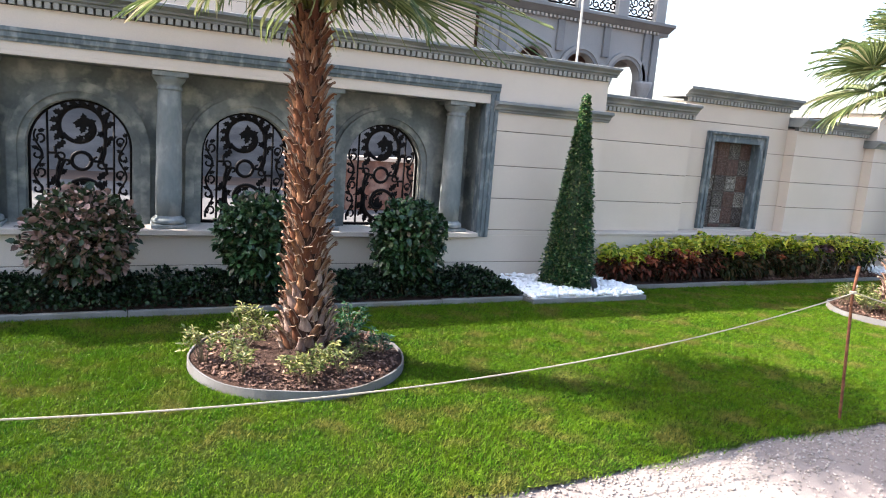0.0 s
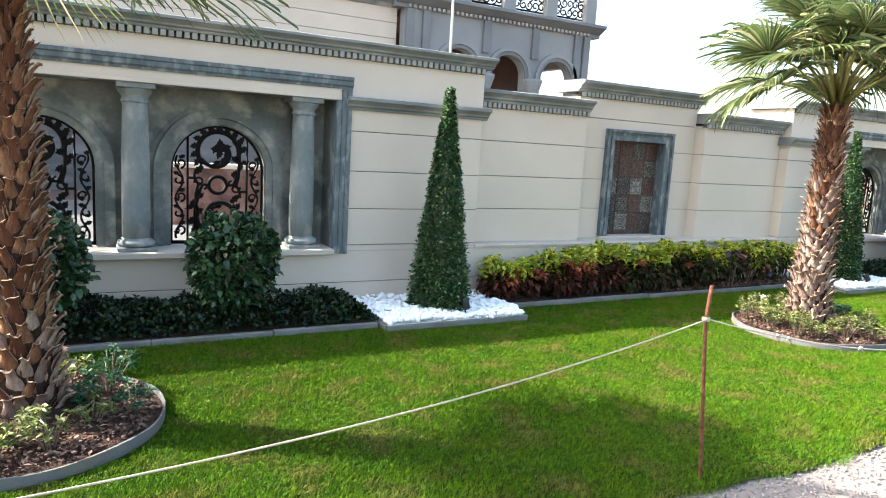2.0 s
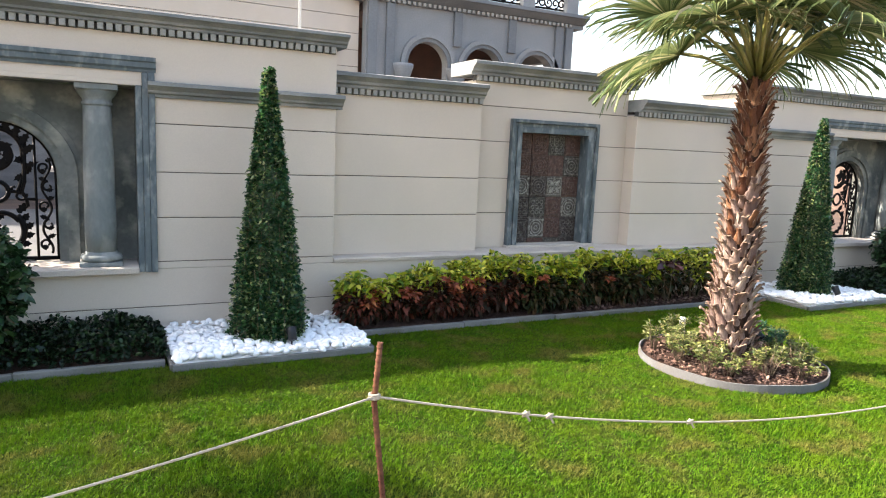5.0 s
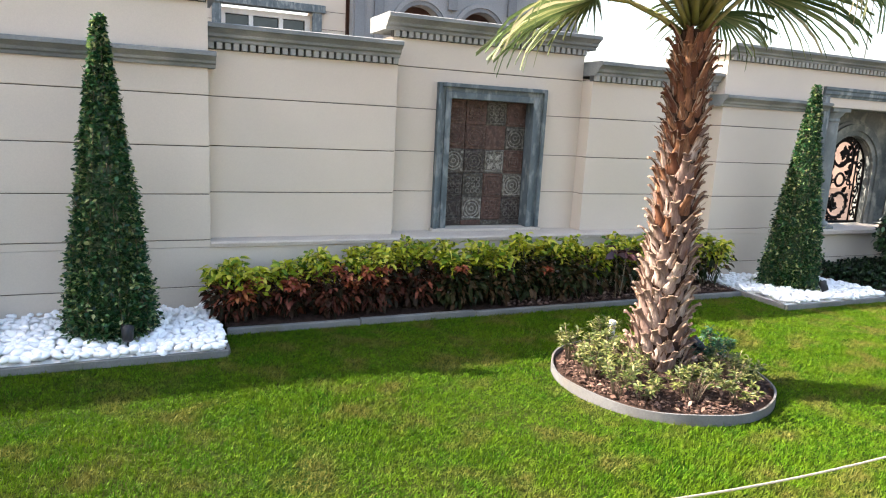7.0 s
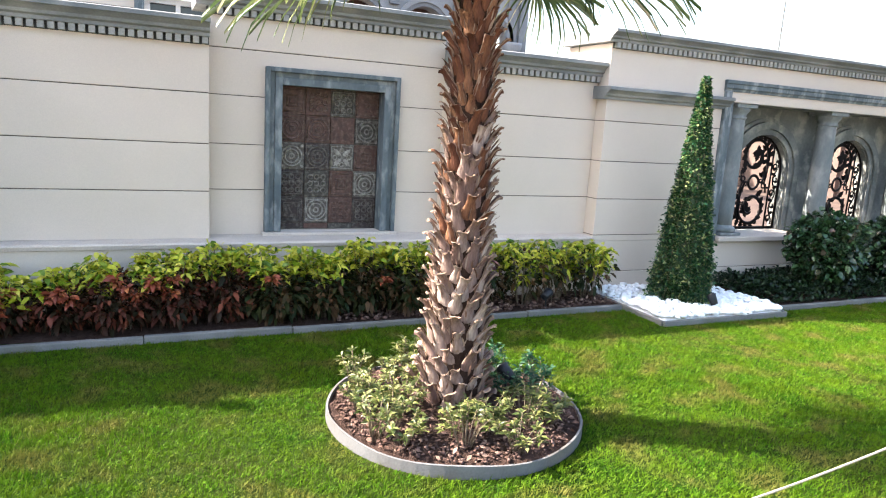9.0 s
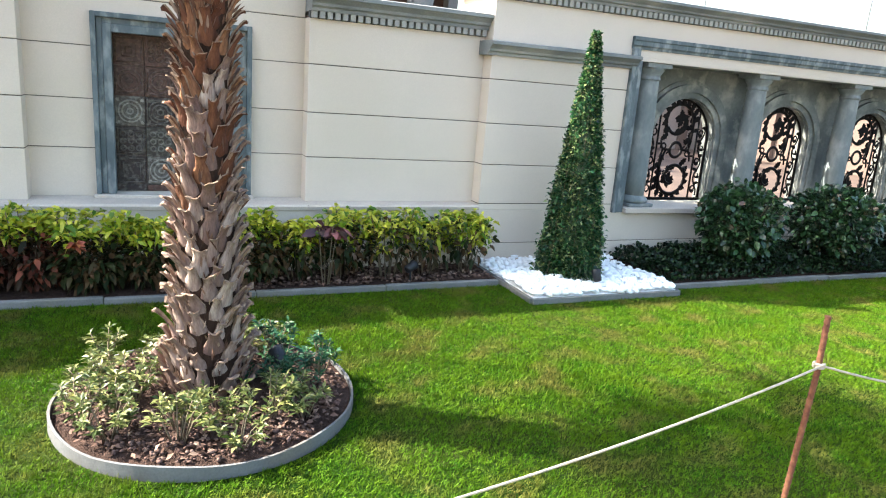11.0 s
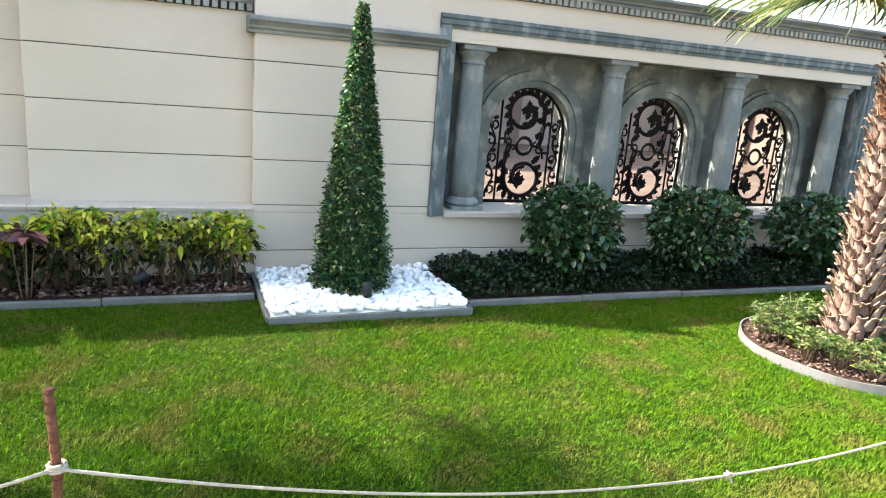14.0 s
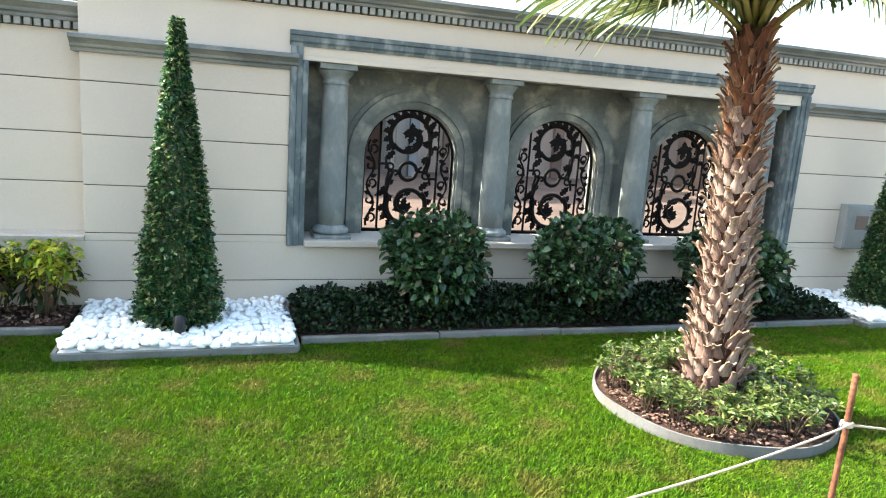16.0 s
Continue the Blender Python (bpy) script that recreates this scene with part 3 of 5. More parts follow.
def window_bay(x0, x1, name, shift):
    """A deep niche with four columns and three arched openings with iron grilles."""
    bay = thing(name, Matrix(), "deep grey cement niche with three arched openings", "window", kind="structure")
    t = 0.135
    i0, i1 = x0 + t, x1 - t
    part("lintel", boxes((x0 + 0.002, x1 - 0.002, PIER_Y, BACK_Y - 0.004, 1.915, 1.949)), STUCCO, bay)
    part("niche_ceiling", boxes((i0, i1, PIER_Y + 0.03, NICHE_Y, 1.907, 1.914)), CEMENT, bay)
    prof = [(0.0, 0.0), (-0.02, 0.0), (-0.028, 0.02), (-0.055, 0.035), (-0.055, 0.07), (-0.075, 0.08), (-0.075, 0.11), (0.0, 0.11)]
    part("top_moulding", prism([(PIER_Y + 0.55 * a, 2.014 + b) for a, b in prof], x0 - 0.01, x1 + 0.01), MOULD, bay)
    for s, xx in ((1, x0), (-1, x1)):
        part("side_moulding", boxes(*[(min(xx + s * a, xx + s * b), max(xx + s * a, xx + s * b), PIER_Y - d, PIER_Y + 0.12, BASE_Z - 0.02, 2.013 - k) for a, b, d, k in ((0.0, 0.045, 0.036, 0), (0.045, 0.09, 0.024, 0.001), (0.09, t, 0.01, 0.097))], bevel=0.004), MOULD, bay)
        part("jamb", boxes((min(xx + s * 0.004, xx + s * t), max(xx + s * 0.004, xx + s * t), PIER_Y + 0.121, BACK_Y - 0.003, BASE_Z, 1.914)), CEMENT, bay)
    part("sill", boxes((i0, i1, PIER_Y - 0.06, NICHE_Y + 0.17, BASE_Z - 0.025, BASE_Z + 0.027), bevel=0.006), LEDGE, bay)
    step = 1.42
    n0 = (i0 + i1) / 2 + shift - 1.5 * step
    for k in range(3):
        cx = n0 + step * (k + 0.5)
        xa, xb = (i0 if k == 0 else cx - step / 2), (i1 if k == 2 else cx + step / 2)
        part("arch_wall", arch_wall(bmesh.new(), xa, xb, BASE_Z + 0.026, 1.908, cx, 0.412, 1.2, NICHE_Y, NICHE_Y + 0.15), CEMENT, bay)
        part("arch_moulding", arch_band(cx, 0.422, 0.5, 1.2, BASE_Z + 0.027, NICHE_Y - 0.03, NICHE_Y + 0.03), CEMENT, bay)
        part("arch_moulding", arch_band(cx, 0.48, 0.56, 1.2, BASE_Z + 0.027, NICHE_Y - 0.055, NICHE_Y + 0.03), CEMENT, bay)
        part("arch_moulding", arch_band(cx, 0.545, 0.6, 1.2, BASE_Z + 0.027, NICHE_Y - 0.02, NICHE_Y + 0.03), CEMENT, bay)
        gr = thing("window_grille", pose(cx, 7.105, BASE_Z + 0.028), "black wrought iron window grille with scrolls and leaves", "grille", "arched window grilles")
        for nm, me in GRILLE:
            part(nm, me, IRON, gr)
    for k in range(4):
        column(n0 + step * k)


window_bay(*R_FRAME, "window_1", 0.018)
window_bay(*L_FRAME, "window_2", -0.045)

# ---- tiled panel ----
pan = thing("wall_panel", pose(PC, PANEL_Y, 0.575), "framed panel of weathered brown patterned tiles on the wall", "wall panel")
PW, PH, T = 0.555, 1.302, 0.132
for s in (-1, 1):
    part("side_frame", boxes((min(s * PW, s * (PW - 0.035)), max(s * PW, s * (PW - 0.035)), -0.06, 0.0, 0.0, PH), (min(s * (PW - 0.035), s * (PW - 0.075)), max(s * (PW - 0.035), s * (PW - 0.075)), -0.03, 0, 0.0, PH - 0.0351),
                             (min(s * (PW - 0.075), s * (PW - T)), max(s * (PW - 0.075), s * (PW - T)), -0.042, 0.12, 0.0, PH - 0.0751), bevel=0.004), MOULD, pan)
part("top_frame", boxes((-PW + 0.035, PW - 0.035, -0.06, 0, PH - 0.035, PH), (-PW + 0.0755, PW - 0.0755, -0.03, 0, PH - 0.075, PH - 0.0352), (-PW + T, PW - T, -0.042, 0.12, PH - T, PH - 0.0752), bevel=0.003), MOULD, pan)
part("panel_sill", boxes((-PW - 0.02, PW + 0.02, -0.085, 0.0, -0.035, -0.001), bevel=0.005), LEDGE, pan)
part("panel_backing", boxes((-PW + T, PW - T, 0.108, 0.12, 0.0, PH - T)), JOINT, pan)
DEEP = 0.112
tw = 2 * (PW - T) / 4
def glazed(name, color, second, stain):
    return material(name, color, 0.55, second=second, scale=26, fine=60, bump=0.6, dist=0.005, stain=stain, stain_scale=34, spec=0.2, lo=0.35)


TILE_TONES = {"b": glazed("brown_tile", (0.11, 0.058, 0.045), (0.07, 0.042, 0.034), (0.16, 0.105, 0.083)), "d": glazed("dark_tile", (0.038, 0.032, 0.03), (0.06, 0.04, 0.034), (0.15, 0.135, 0.115)),
              "g": glazed("grey_tile", (0.075, 0.068, 0.056), (0.045, 0.036, 0.03), (0.18, 0.17, 0.14)), "w": glazed("pale_tile", (0.13, 0.118, 0.1), (0.065, 0.05, 0.042), (0.23, 0.215, 0.18))}
LINES = {"b": glazed("brown_relief", (0.135, 0.085, 0.067), (0.08, 0.05, 0.04), (0.2, 0.145, 0.115)), "d": glazed("dark_relief", (0.14, 0.125, 0.108), (0.07, 0.058, 0.05), (0.2, 0.18, 0.15)),
         "g": glazed("grey_relief", (0.2, 0.185, 0.16), (0.1, 0.09, 0.078), (0.3, 0.28, 0.24)), "w": glazed("pale_relief", (0.33, 0.31, 0.27), (0.18, 0.16, 0.135), (0.42, 0.4, 0.34))}
# rows from the bottom: tone and ornament of each tile
LAYOUT = ["d- b- g- d-", "ds wc bf df", "df gf br wc", "wc dc wf br", "bc bc b- gc", "br bf gf bo"]
za = 0.002
for ri, row in enumerate(LAYOUT):
    hgt = 0.05 if ri == 0 else (PH - T - 0.052) / 5
    for ci, (tone, orn) in enumerate(row.split()):
        xa = -PW + T + ci * tw + 0.002
        front = DEEP - 0.016 - 0.003 * ((ri * 3 + ci * 5) % 3)
        tile = part("tile", boxes((xa, xa + tw - 0.004, front, DEEP - 0.0042, za + 0.002, za + hgt - 0.002), bevel=0.003), TILE_TONES[tone], pan)
        cx, cz, yy = xa + tw / 2 - 0.002, za + hgt / 2, front - 0.001
        bm = bmesh.new()
        if orn in "co":
            for r in ((0.082, 0.055, 0.02) if orn == "c" else (0.02,)):
                tube(spiral(cx, cz, r, r, 0, 360, 20, yy), 0.006, 4, bm, flat=0.8)
            if orn == "c":
                for sx in (-1, 1):
                    for sz in (-1, 1):
                        leaf_shape(bm, cx + sx * 0.095, cz + sz * 0.095, math.degrees(math.atan2(-sz, -sx)), 0.035, 0.03, yy)
        if orn in "rs":
            for r in ((0.085, 0.045, 0.022) if orn == "r" else (0.06,)):
                tube([(cx - r, yy, cz - r), (cx + r, yy, cz - r), (cx + r, yy, cz + r), (cx - r, yy, cz + r), (cx - r, yy, cz - r)], 0.006, 4, bm, flat=0.8)
        if orn == "f" and tone == "w":
            for a in range(45, 360, 90):
                q = radians(a)
                leaf_shape(bm, cx + 0.02 * math.cos(q), cz + 0.02 * math.sin(q), a, 0.085, 0.05, yy + 0.003 + a * 0.000004)
                tube(spiral(cx + 0.06 * math.cos(q + 0.785), cz + 0.06 * math.sin(q + 0.785), 0.018, 0.018, 0, 360, 10, yy), 0.005, 4, bm, flat=0.8)
        elif orn == "f":
            for kx in (-1, 0, 1):
                for kz in (-1, 0, 1):
                    tube(spiral(cx + kx * 0.055, cz + kz * 0.055, 0.02, 0.02, 0, 360, 8, yy), 0.006, 4, bm, flat=0.8)
        if orn != "-" and (ri + ci) % 3:
            r = tw / 2 - 0.016
            tube([(cx - r, yy, cz - r), (cx + r, yy, cz - r), (cx + r, yy, cz + r), (cx - r, yy, cz + r), (cx - r, yy, cz - r)], 0.005, 4, bm, flat=0.8)
        if orn == "-":
            bm.free()
        else:
            part("tile_relief", bm, LINES[tone], tile)
    za += hgt

# ---- kerbs and pebble boxes ----
BOXES = [(4.062, 5.49, 5.65), (10.437, 11.868, 5.585), (16.86, 18.3, 5.62)]
BED_L, BED_M, BED_R = 5.79, 6.1, 5.755
kerb = thing("kerb", Matrix(), "low grey concrete kerb edging the planting beds", "kerb", kind="structure")


def kerb_run(x0, x1, y):
    n = max(1, round((x1 - x0) / 0.9))
    for i in range(n):
        a, b = x0 + (x1 - x0) * i / n, x0 + (x1 - x0) * (i + 1) / n
        w = 0.006 * math.sin(i * 2.3)
        part("kerb_stone", boxes((a + 0.002, b - 0.002, y - 0.024 + w, y + 0.024 + w, -0.06, 0.03 + 0.004 * math.sin(i * 1.7)), bevel=0.006), KERB, kerb)


kerb_run(-4, BOXES[0][0] - 0.035, BED_L)
kerb_run(BOXES[0][1] + 0.035, BOXES[1][0] - 0.035, BED_M)
kerb_run(BOXES[1][1] + 0.035, BOXES[2][0] - 0.035, BED_R)
for i, (a, b, y) in enumerate([(-4, BOXES[0][0], BED_L), (BOXES[0][1], BOXES[1][0], BED_M), (BOXES[1][1], BOXES[2][0], BED_R), (BOXES[2][1], 21, BED_M)]):
    v, f = sheet(a + 0.03, b - 0.03, lambda x: y + 0.03, lambda x: PIER_Y, 0.022, 90, 14, 0.03)
    tagged(part("soil", soup("soil", v, f, True), SOIL), "dark brown soil of the planting bed", "soil", kind="structure")


def stone_mesh(name, k):
    bm = bmesh.new()
    bmesh.ops.create_icosphere(bm, subdivisions=2, radius=1)
    for q in bm.verts:
        q.co *= 1 + 0.22 * noise.noise(q.co * 1.3 + Vector((k * 3.1, k, 0)))
        q.co.z *= 0.62
        q.co.x *= 1.15
    for fc in bm.faces:
        fc.smooth = True
    me = bpy.data.meshes.new(name)
    bm.to_mesh(me)
    bm.free()
    return me


STONES = [stone_mesh("pebble", k) for k in range(5)]


def stone_soup(name, spots, sizes):
    """Many small stones in one mesh."""
    bm = bmesh.new()
    bmesh.ops.create_icosphere(bm, subdivisions=1, radius=1)
    bv = np.array([q.co[:] for q in bm.verts])
    bf = np.array([[q.index for q in fc.verts] for fc in bm.faces])
    bm.free()
    n = len(spots)
    jit = rng.uniform(0.75, 1.25, (n, len(bv), 1))
    sc = rng.uniform(0.7, 1.3, (n, 1, 3)) * np.array([1, 1, 0.65])
    v = bv[None] * jit * sc * np.asarray(sizes)[:, None, None] + np.asarray(spots)[:, None, :]
    f = bf[None] + (np.arange(n) * len(bv))[:, None, None]
    return soup(name, v.reshape(-1, 3), f.reshape(-1, 3))


def pebble_box(x0, x1, y0, cone_x, cone_y, count):
    b = thing("pebble_bed", pose(x0, y0, 0), "rectangular kerbed bed of white pebbles under the topiary", "pebble bed", "white pebble beds")
    w, d = x1 - x0, PIER_Y - y0
    part("front_kerb", boxes((0, w, -0.014, 0.014, -0.06, 0.03), bevel=0.004), KERB, b)
    for xx in (0.0, w):
        part("side_kerb", boxes((xx - 0.014, xx + 0.014, 0.015, d - 0.002, -0.06, 0.028), bevel=0.004), KERB, b)
    part("pebble_base", boxes((0.021, w - 0.021, 0.016, d - 0.002, -0.04, 0.026)), PEBBLE, b)
    r = random.Random(int(x0 * 10))
    spots = []
    gx, gy = int(w / 0.052), int(d / 0.05)
    for j in range(gy):
        for i in range(gx):
            x, y = 0.015 + (i + 0.5 + r.uniform(-0.35, 0.35)) * (w - 0.03) / gx, 0.01 + (j + 0.5 + r.uniform(-0.35, 0.35)) * (d - 0.04) / gy
            if math.hypot(x + x0 - cone_x, y + y0 - cone_y) > 0.2:
                spots.append((x, y, 0.042 + 0.03 * r.random() + 0.012 * math.sin(x * 5) * math.sin(y * 7)))
    for i, (x, y, z) in enumerate(spots[:count]):
        s = r.uniform(0.025, 0.039)
        part("pebble", STONES[r.randrange(5)], PEBBLE, b, m=pose(x, y, z, r.uniform(-25, 25), r.uniform(-25, 25), r.uniform(0, 360)) @ Matrix.Diagonal((s, s, s, 1)))
    rest = spots[count:]
    if rest:
        tagged(part("pebble_fill", stone_soup("pebble_fill", rest, [r.uniform(0.022, 0.035) for _ in rest]), PEBBLE, b), kind="stuff")
    return b


CONES = [(4.79, 6.13), (11.1, 6.14), (17.62, 6.15)]
for (x0, x1, y0), (cx, cy), n in zip(BOXES, CONES, (290, 290, 120)):
    pebble_box(x0, x1, y0, cx, cy, n)


# ---- plants ----
def sphere_dirs(n):
    d = rng.normal(0, 1, (n, 3))
    return d / np.linalg.norm(d, axis=1)[:, None]


def topiary(x, y, h=2.0, r0=0.268, n=15500):
    t = thing("topiary_cone", pose(x, y, 0.045), "tall clipped cone of small-leaved green climber on a frame", "topiary", "topiary cones")
    # solid dark filler whose colour stands for the shade deep among the leaves
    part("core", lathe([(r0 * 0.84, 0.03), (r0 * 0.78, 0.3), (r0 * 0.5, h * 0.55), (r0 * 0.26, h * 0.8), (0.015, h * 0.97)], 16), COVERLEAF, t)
    u = rng.random(n)
    z = h * (1 - np.sqrt(1 - u * 0.98)) / (1 - math.sqrt(0.02))
    a = rng.uniform(0, 2 * math.pi, n)
    lump = 1 + 0.03 * np.sin(a * 3 + z * 9) + 0.03 * np.sin(a * 5 - z * 17)
    r = r0 * (1 - 0.93 * (z / h) ** 1.08) * lump * np.where(rng.random(n) < 0.09, rng.uniform(1.02, 1.17, n), rng.uniform(0.84, 1.03, n))
    out = np.stack([np.cos(a), np.sin(a), np.full(n, 0.25)], 1)
    pos = np.stack([r * np.cos(a), r * np.sin(a), z + 0.01], 1)
    part("foliage", leaves("foliage", pos, out, 0.037, 0.62, 0.2, spread=0.75), CONELEAF, t)
    k = 260
    u, a = rng.random(k), rng.uniform(0, 2 * math.pi, k)
    z = h * (1 - np.sqrt(1 - u * 0.98))
    r = r0 * (1 - 0.93 * (z / h) ** 1.08) + 0.012
    shoots = bmesh.new()
    for zi, ai, ri in zip(z, a, r):
        p = Vector((ri * math.cos(ai), ri * math.sin(ai), zi))
        tube([p, p + Vector((math.cos(ai) * 0.03, math.sin(ai) * 0.03, random.uniform(-0.05, 0.07)))], 0.0018, 3, shoots)
    tagged(part("twig_growth", shoots, STEM, t), kind="stuff")
    wires = bmesh.new()
    for ai in range(8):
        an = ai * math.pi / 4 + 0.3
        tube([((r0 * 1.02) * math.cos(an), (r0 * 1.02) * math.sin(an), 0.0), (0.02 * math.cos(an), 0.02 * math.sin(an), h)], 0.0025, 4, wires)
    part("wire_frame", wires, STEM, t)
    return t


for (x, y), h in zip(CONES, (2.01, 2.01, 2.0)):
    topiary(x, y, h)


def spotlight(x, y, z, turn, tilt=35):
    s = thing("garden_spotlight", pose(x, y, z, 0, 0, turn), "small black garden spotlight on a spike", "spotlight", "garden spotlights")
    part("spike", tube([(0, 0, -0.06), (0, 0, 0.06)], 0.008, 6), PLASTIC, s)
    hd = part("lamp_head", lathe([(0.02, -0.05), (0.032, -0.045), (0.036, 0.02), (0.042, 0.045), (0.038, 0.047)], 14), PLASTIC, s, m=pose(0, 0, 0.075, tilt, 0, 0))
    part("lens", lathe([(0.036, 0.0471), (0.034, 0.05), (0.0, 0.052)], 14), GLASS, hd)


spotlight(4.9, 5.8, 0.06, 180)
spotlight(11.13, 5.76, 0.06, 180)
spotlight(17.4, 5.82, 0.06, 180)
spotlight(9.65, 6.17, 0.07, 120, 70)


def bush(x, y, rx, h, mat, label, n=3000, seed=0):
    b = thing("shrub", pose(x, y, 0.02), label, "shrub", "round shrubs below the windows")
    stems = bmesh.new()
    rr = random.Random(seed)
    for i in range(9):
        a = rr.uniform(0, 6.28)
        tube([(0.06 * math.cos(a), 0.06 * math.sin(a), -0.05), (rx * 0.35 * math.cos(a), rx * 0.35 * math.sin(a), h * 0.45), (rx * 0.7 * math.cos(a), rx * 0.7 * math.sin(a), h * 0.8)], 0.01, 5, stems, 0.004)
    part("stem", stems, STEM, b)
    d = sphere_dirs(n)
    lump = 1 + 0.07 * np.sin(d[:, 0] * 5 + seed) * np.sin(d[:, 2] * 4 + seed * 2) + 0.05 * np.sin(d[:, 1] * 7 + seed)
    r = (rng.random(n) ** 0.3) * lump
    z = h * 0.57 + np.sign(d[:, 2]) * np.abs(d[:, 2]) ** 0.85 * r * h * 0.4
    wid = np.where(z < h * 0.5, 0.74 + 0.26 * z / (h * 0.5), 1.0)
    pos = np.stack([d[:, 0] * r * rx * wid, d[:, 1] * r * rx * 0.9 * wid, np.maximum(z, 0.05)], 1)
    part("foliage", leaves("foliage", pos, d * 0.8, 0.07, 0.64, 0.15, spread=0.95, up=0.15), mat, b)
    return b


BUSH_GREEN = "rounded shrub with large glossy dark green leaves"
for i, (x, rx, h) in enumerate([(12.93, 0.4, 0.87), (14.24, 0.46, 0.86), (15.7, 0.48, 0.82)]):
    bush(x, 6.08, rx, h, DARKLEAF, BUSH_GREEN, seed=i)
for i, (x, rx, h) in enumerate([(2.88, 0.35, 0.94), (1.5, 0.37, 0.94)]):
    bush(x, 6.08, rx, h, DARKLEAF, BUSH_GREEN, seed=i + 5)
bush(0.14, 6.07, 0.4, 0.95, BROWNLEAF, "rounded shrub with brownish and dark green leaves", seed=9)


def groundcover(x0, x1, y0, name):
    n = int((x1 - x0) * 3300)
    x, y = rng.uniform(x0, x1, n), rng.uniform(y0, PIER_Y - 0.02, n)
    hz = 0.13 + 0.035 * np.sin(x * 6.0) * np.sin(y * 9.0 + x) + 0.025 * np.sin(x * 17 + y * 5)
    edge = np.clip((y - y0) / 0.09, 0.25, 1) * np.clip(np.minimum(x - x0, x1 - x) / 0.1, 0.3, 1)
    z = 0.03 + hz * edge * rng.random(n) ** 0.35
    pos = np.stack([x, y, z], 1)
    out = np.stack([rng.normal(0, 0.5, n), rng.normal(-0.2, 0.5, n), np.full(n, 0.6)], 1)
    tagged(part(name, leaves(name, pos, out, 0.05, 0.5, 0.25, spread=0.5), COVERLEAF), "dense low carpet of very dark green leaves", "groundcover", kind="stuff")


groundcover(-4, BOXES[0][0] - 0.02, BED_L + 0.02, "groundcover")
groundcover(BOXES[1][1] + 0.03, BOXES[2][0] - 0.03, BED_R + 0.02, "groundcover")


def croton(x, y, h, rx, seed, bare=0.0):
    c = thing("croton_shrub", pose(x, y, 0.02), "croton shrub with yellow-green top leaves and reddish lower leaves", "shrub", "croton hedge")
    rr = random.Random(seed)
    stems, tips = bmesh.new(), []
    for i in range(11):
        a, q = rr.uniform(0, 6.28), rr.uniform(0.3, 1.0)
        tip = Vector((rx * q * math.cos(a), rx * 0.8 * q * math.sin(a), h * rr.uniform(0.78, 1.0)))
        tube([(tip.x * 0.3, tip.y * 0.3, -0.04), (tip.x * 0.7, tip.y * 0.7, h * 0.5), tip], 0.007, 4, stems, 0.003)
        tips.append(tip)
    part("stem", stems, STEM, c)
    py, oy = [], []
    for tip in tips:
        for k in range(38):
            a, q = k * 2.4, rr.random()
            py.append((tip.x + rr.uniform(-0.06, 0.06), tip.y + rr.uniform(-0.06, 0.06), tip.z + 0.02 - (0.13 + 0.12 * bare) * q * q - rr.uniform(0, 0.05)))
            oy.append((math.cos(a), math.sin(a), 0.25))
    part("yellow_foliage", leaves("yellow_foliage", py, oy, 0.078, 0.42, 0.42 + 0.25 * bare, spread=0.55, up=0.25), YELLOWLEAF, c)
    for t in range(4 if seed < 4 else (1 if bare < 0.2 and seed % 2 else 0)):
        q = Vector((rr.uniform(-0.15, 0.15), -rx * rr.uniform(0.75, 0.95), h * rr.uniform(0.5, 0.8)))
        pr = [(q.x, q.y, q.z - rr.uniform(0, 0.04)) for k in range(16)]
        orr = [(math.cos(k * 2.4), math.sin(k * 2.4) - 0.4, 0.2) for k in range(16)]
        part("red_rosette", leaves("red_rosette", pr, orr, 0.075, 0.42, 0.4, spread=0.25, up=0.15), ROSETTE, c)
    n = int(760 * (1 - bare))
    d = sphere_dirs(n)
    r = rng.random(n) ** 0.4
    z = h * (0.42 + 0.36 * d[:, 2] * r) + bare * 0.1
    pos = np.stack([d[:, 0] * r * rx * 1.1, d[:, 1] * r * rx, z], 1)
    part("red_foliage", leaves("red_foliage", pos, d, 0.068, 0.5, 0.4, spread=0.5, up=0.1), DEEPRED if seed < 5 else REDLEAF, c)


xs = [5.64 + i * 0.352 for i in range(14)]
for i, x in enumerate(xs):
    bare = 0.0 if x < 8.6 else (0.45 if x < 9.5 else 0.75)
    croton(x, 6.36 + 0.05 * math.sin(i * 2.1), (0.42 if i < 2 else 0.53 + 0.035 * math.sin(i * 1.9)), 0.22, i, bare)

PURPLE = material("purple_leaf", (0.1, 0.03, 0.04), 0.4, island=[(0.0, (0.035, 0.018, 0.022)), (0.6, (0.11, 0.045, 0.05)), (1.0, (0.26, 0.1, 0.095))], bump=0, trans=0.15, spec=0.35)


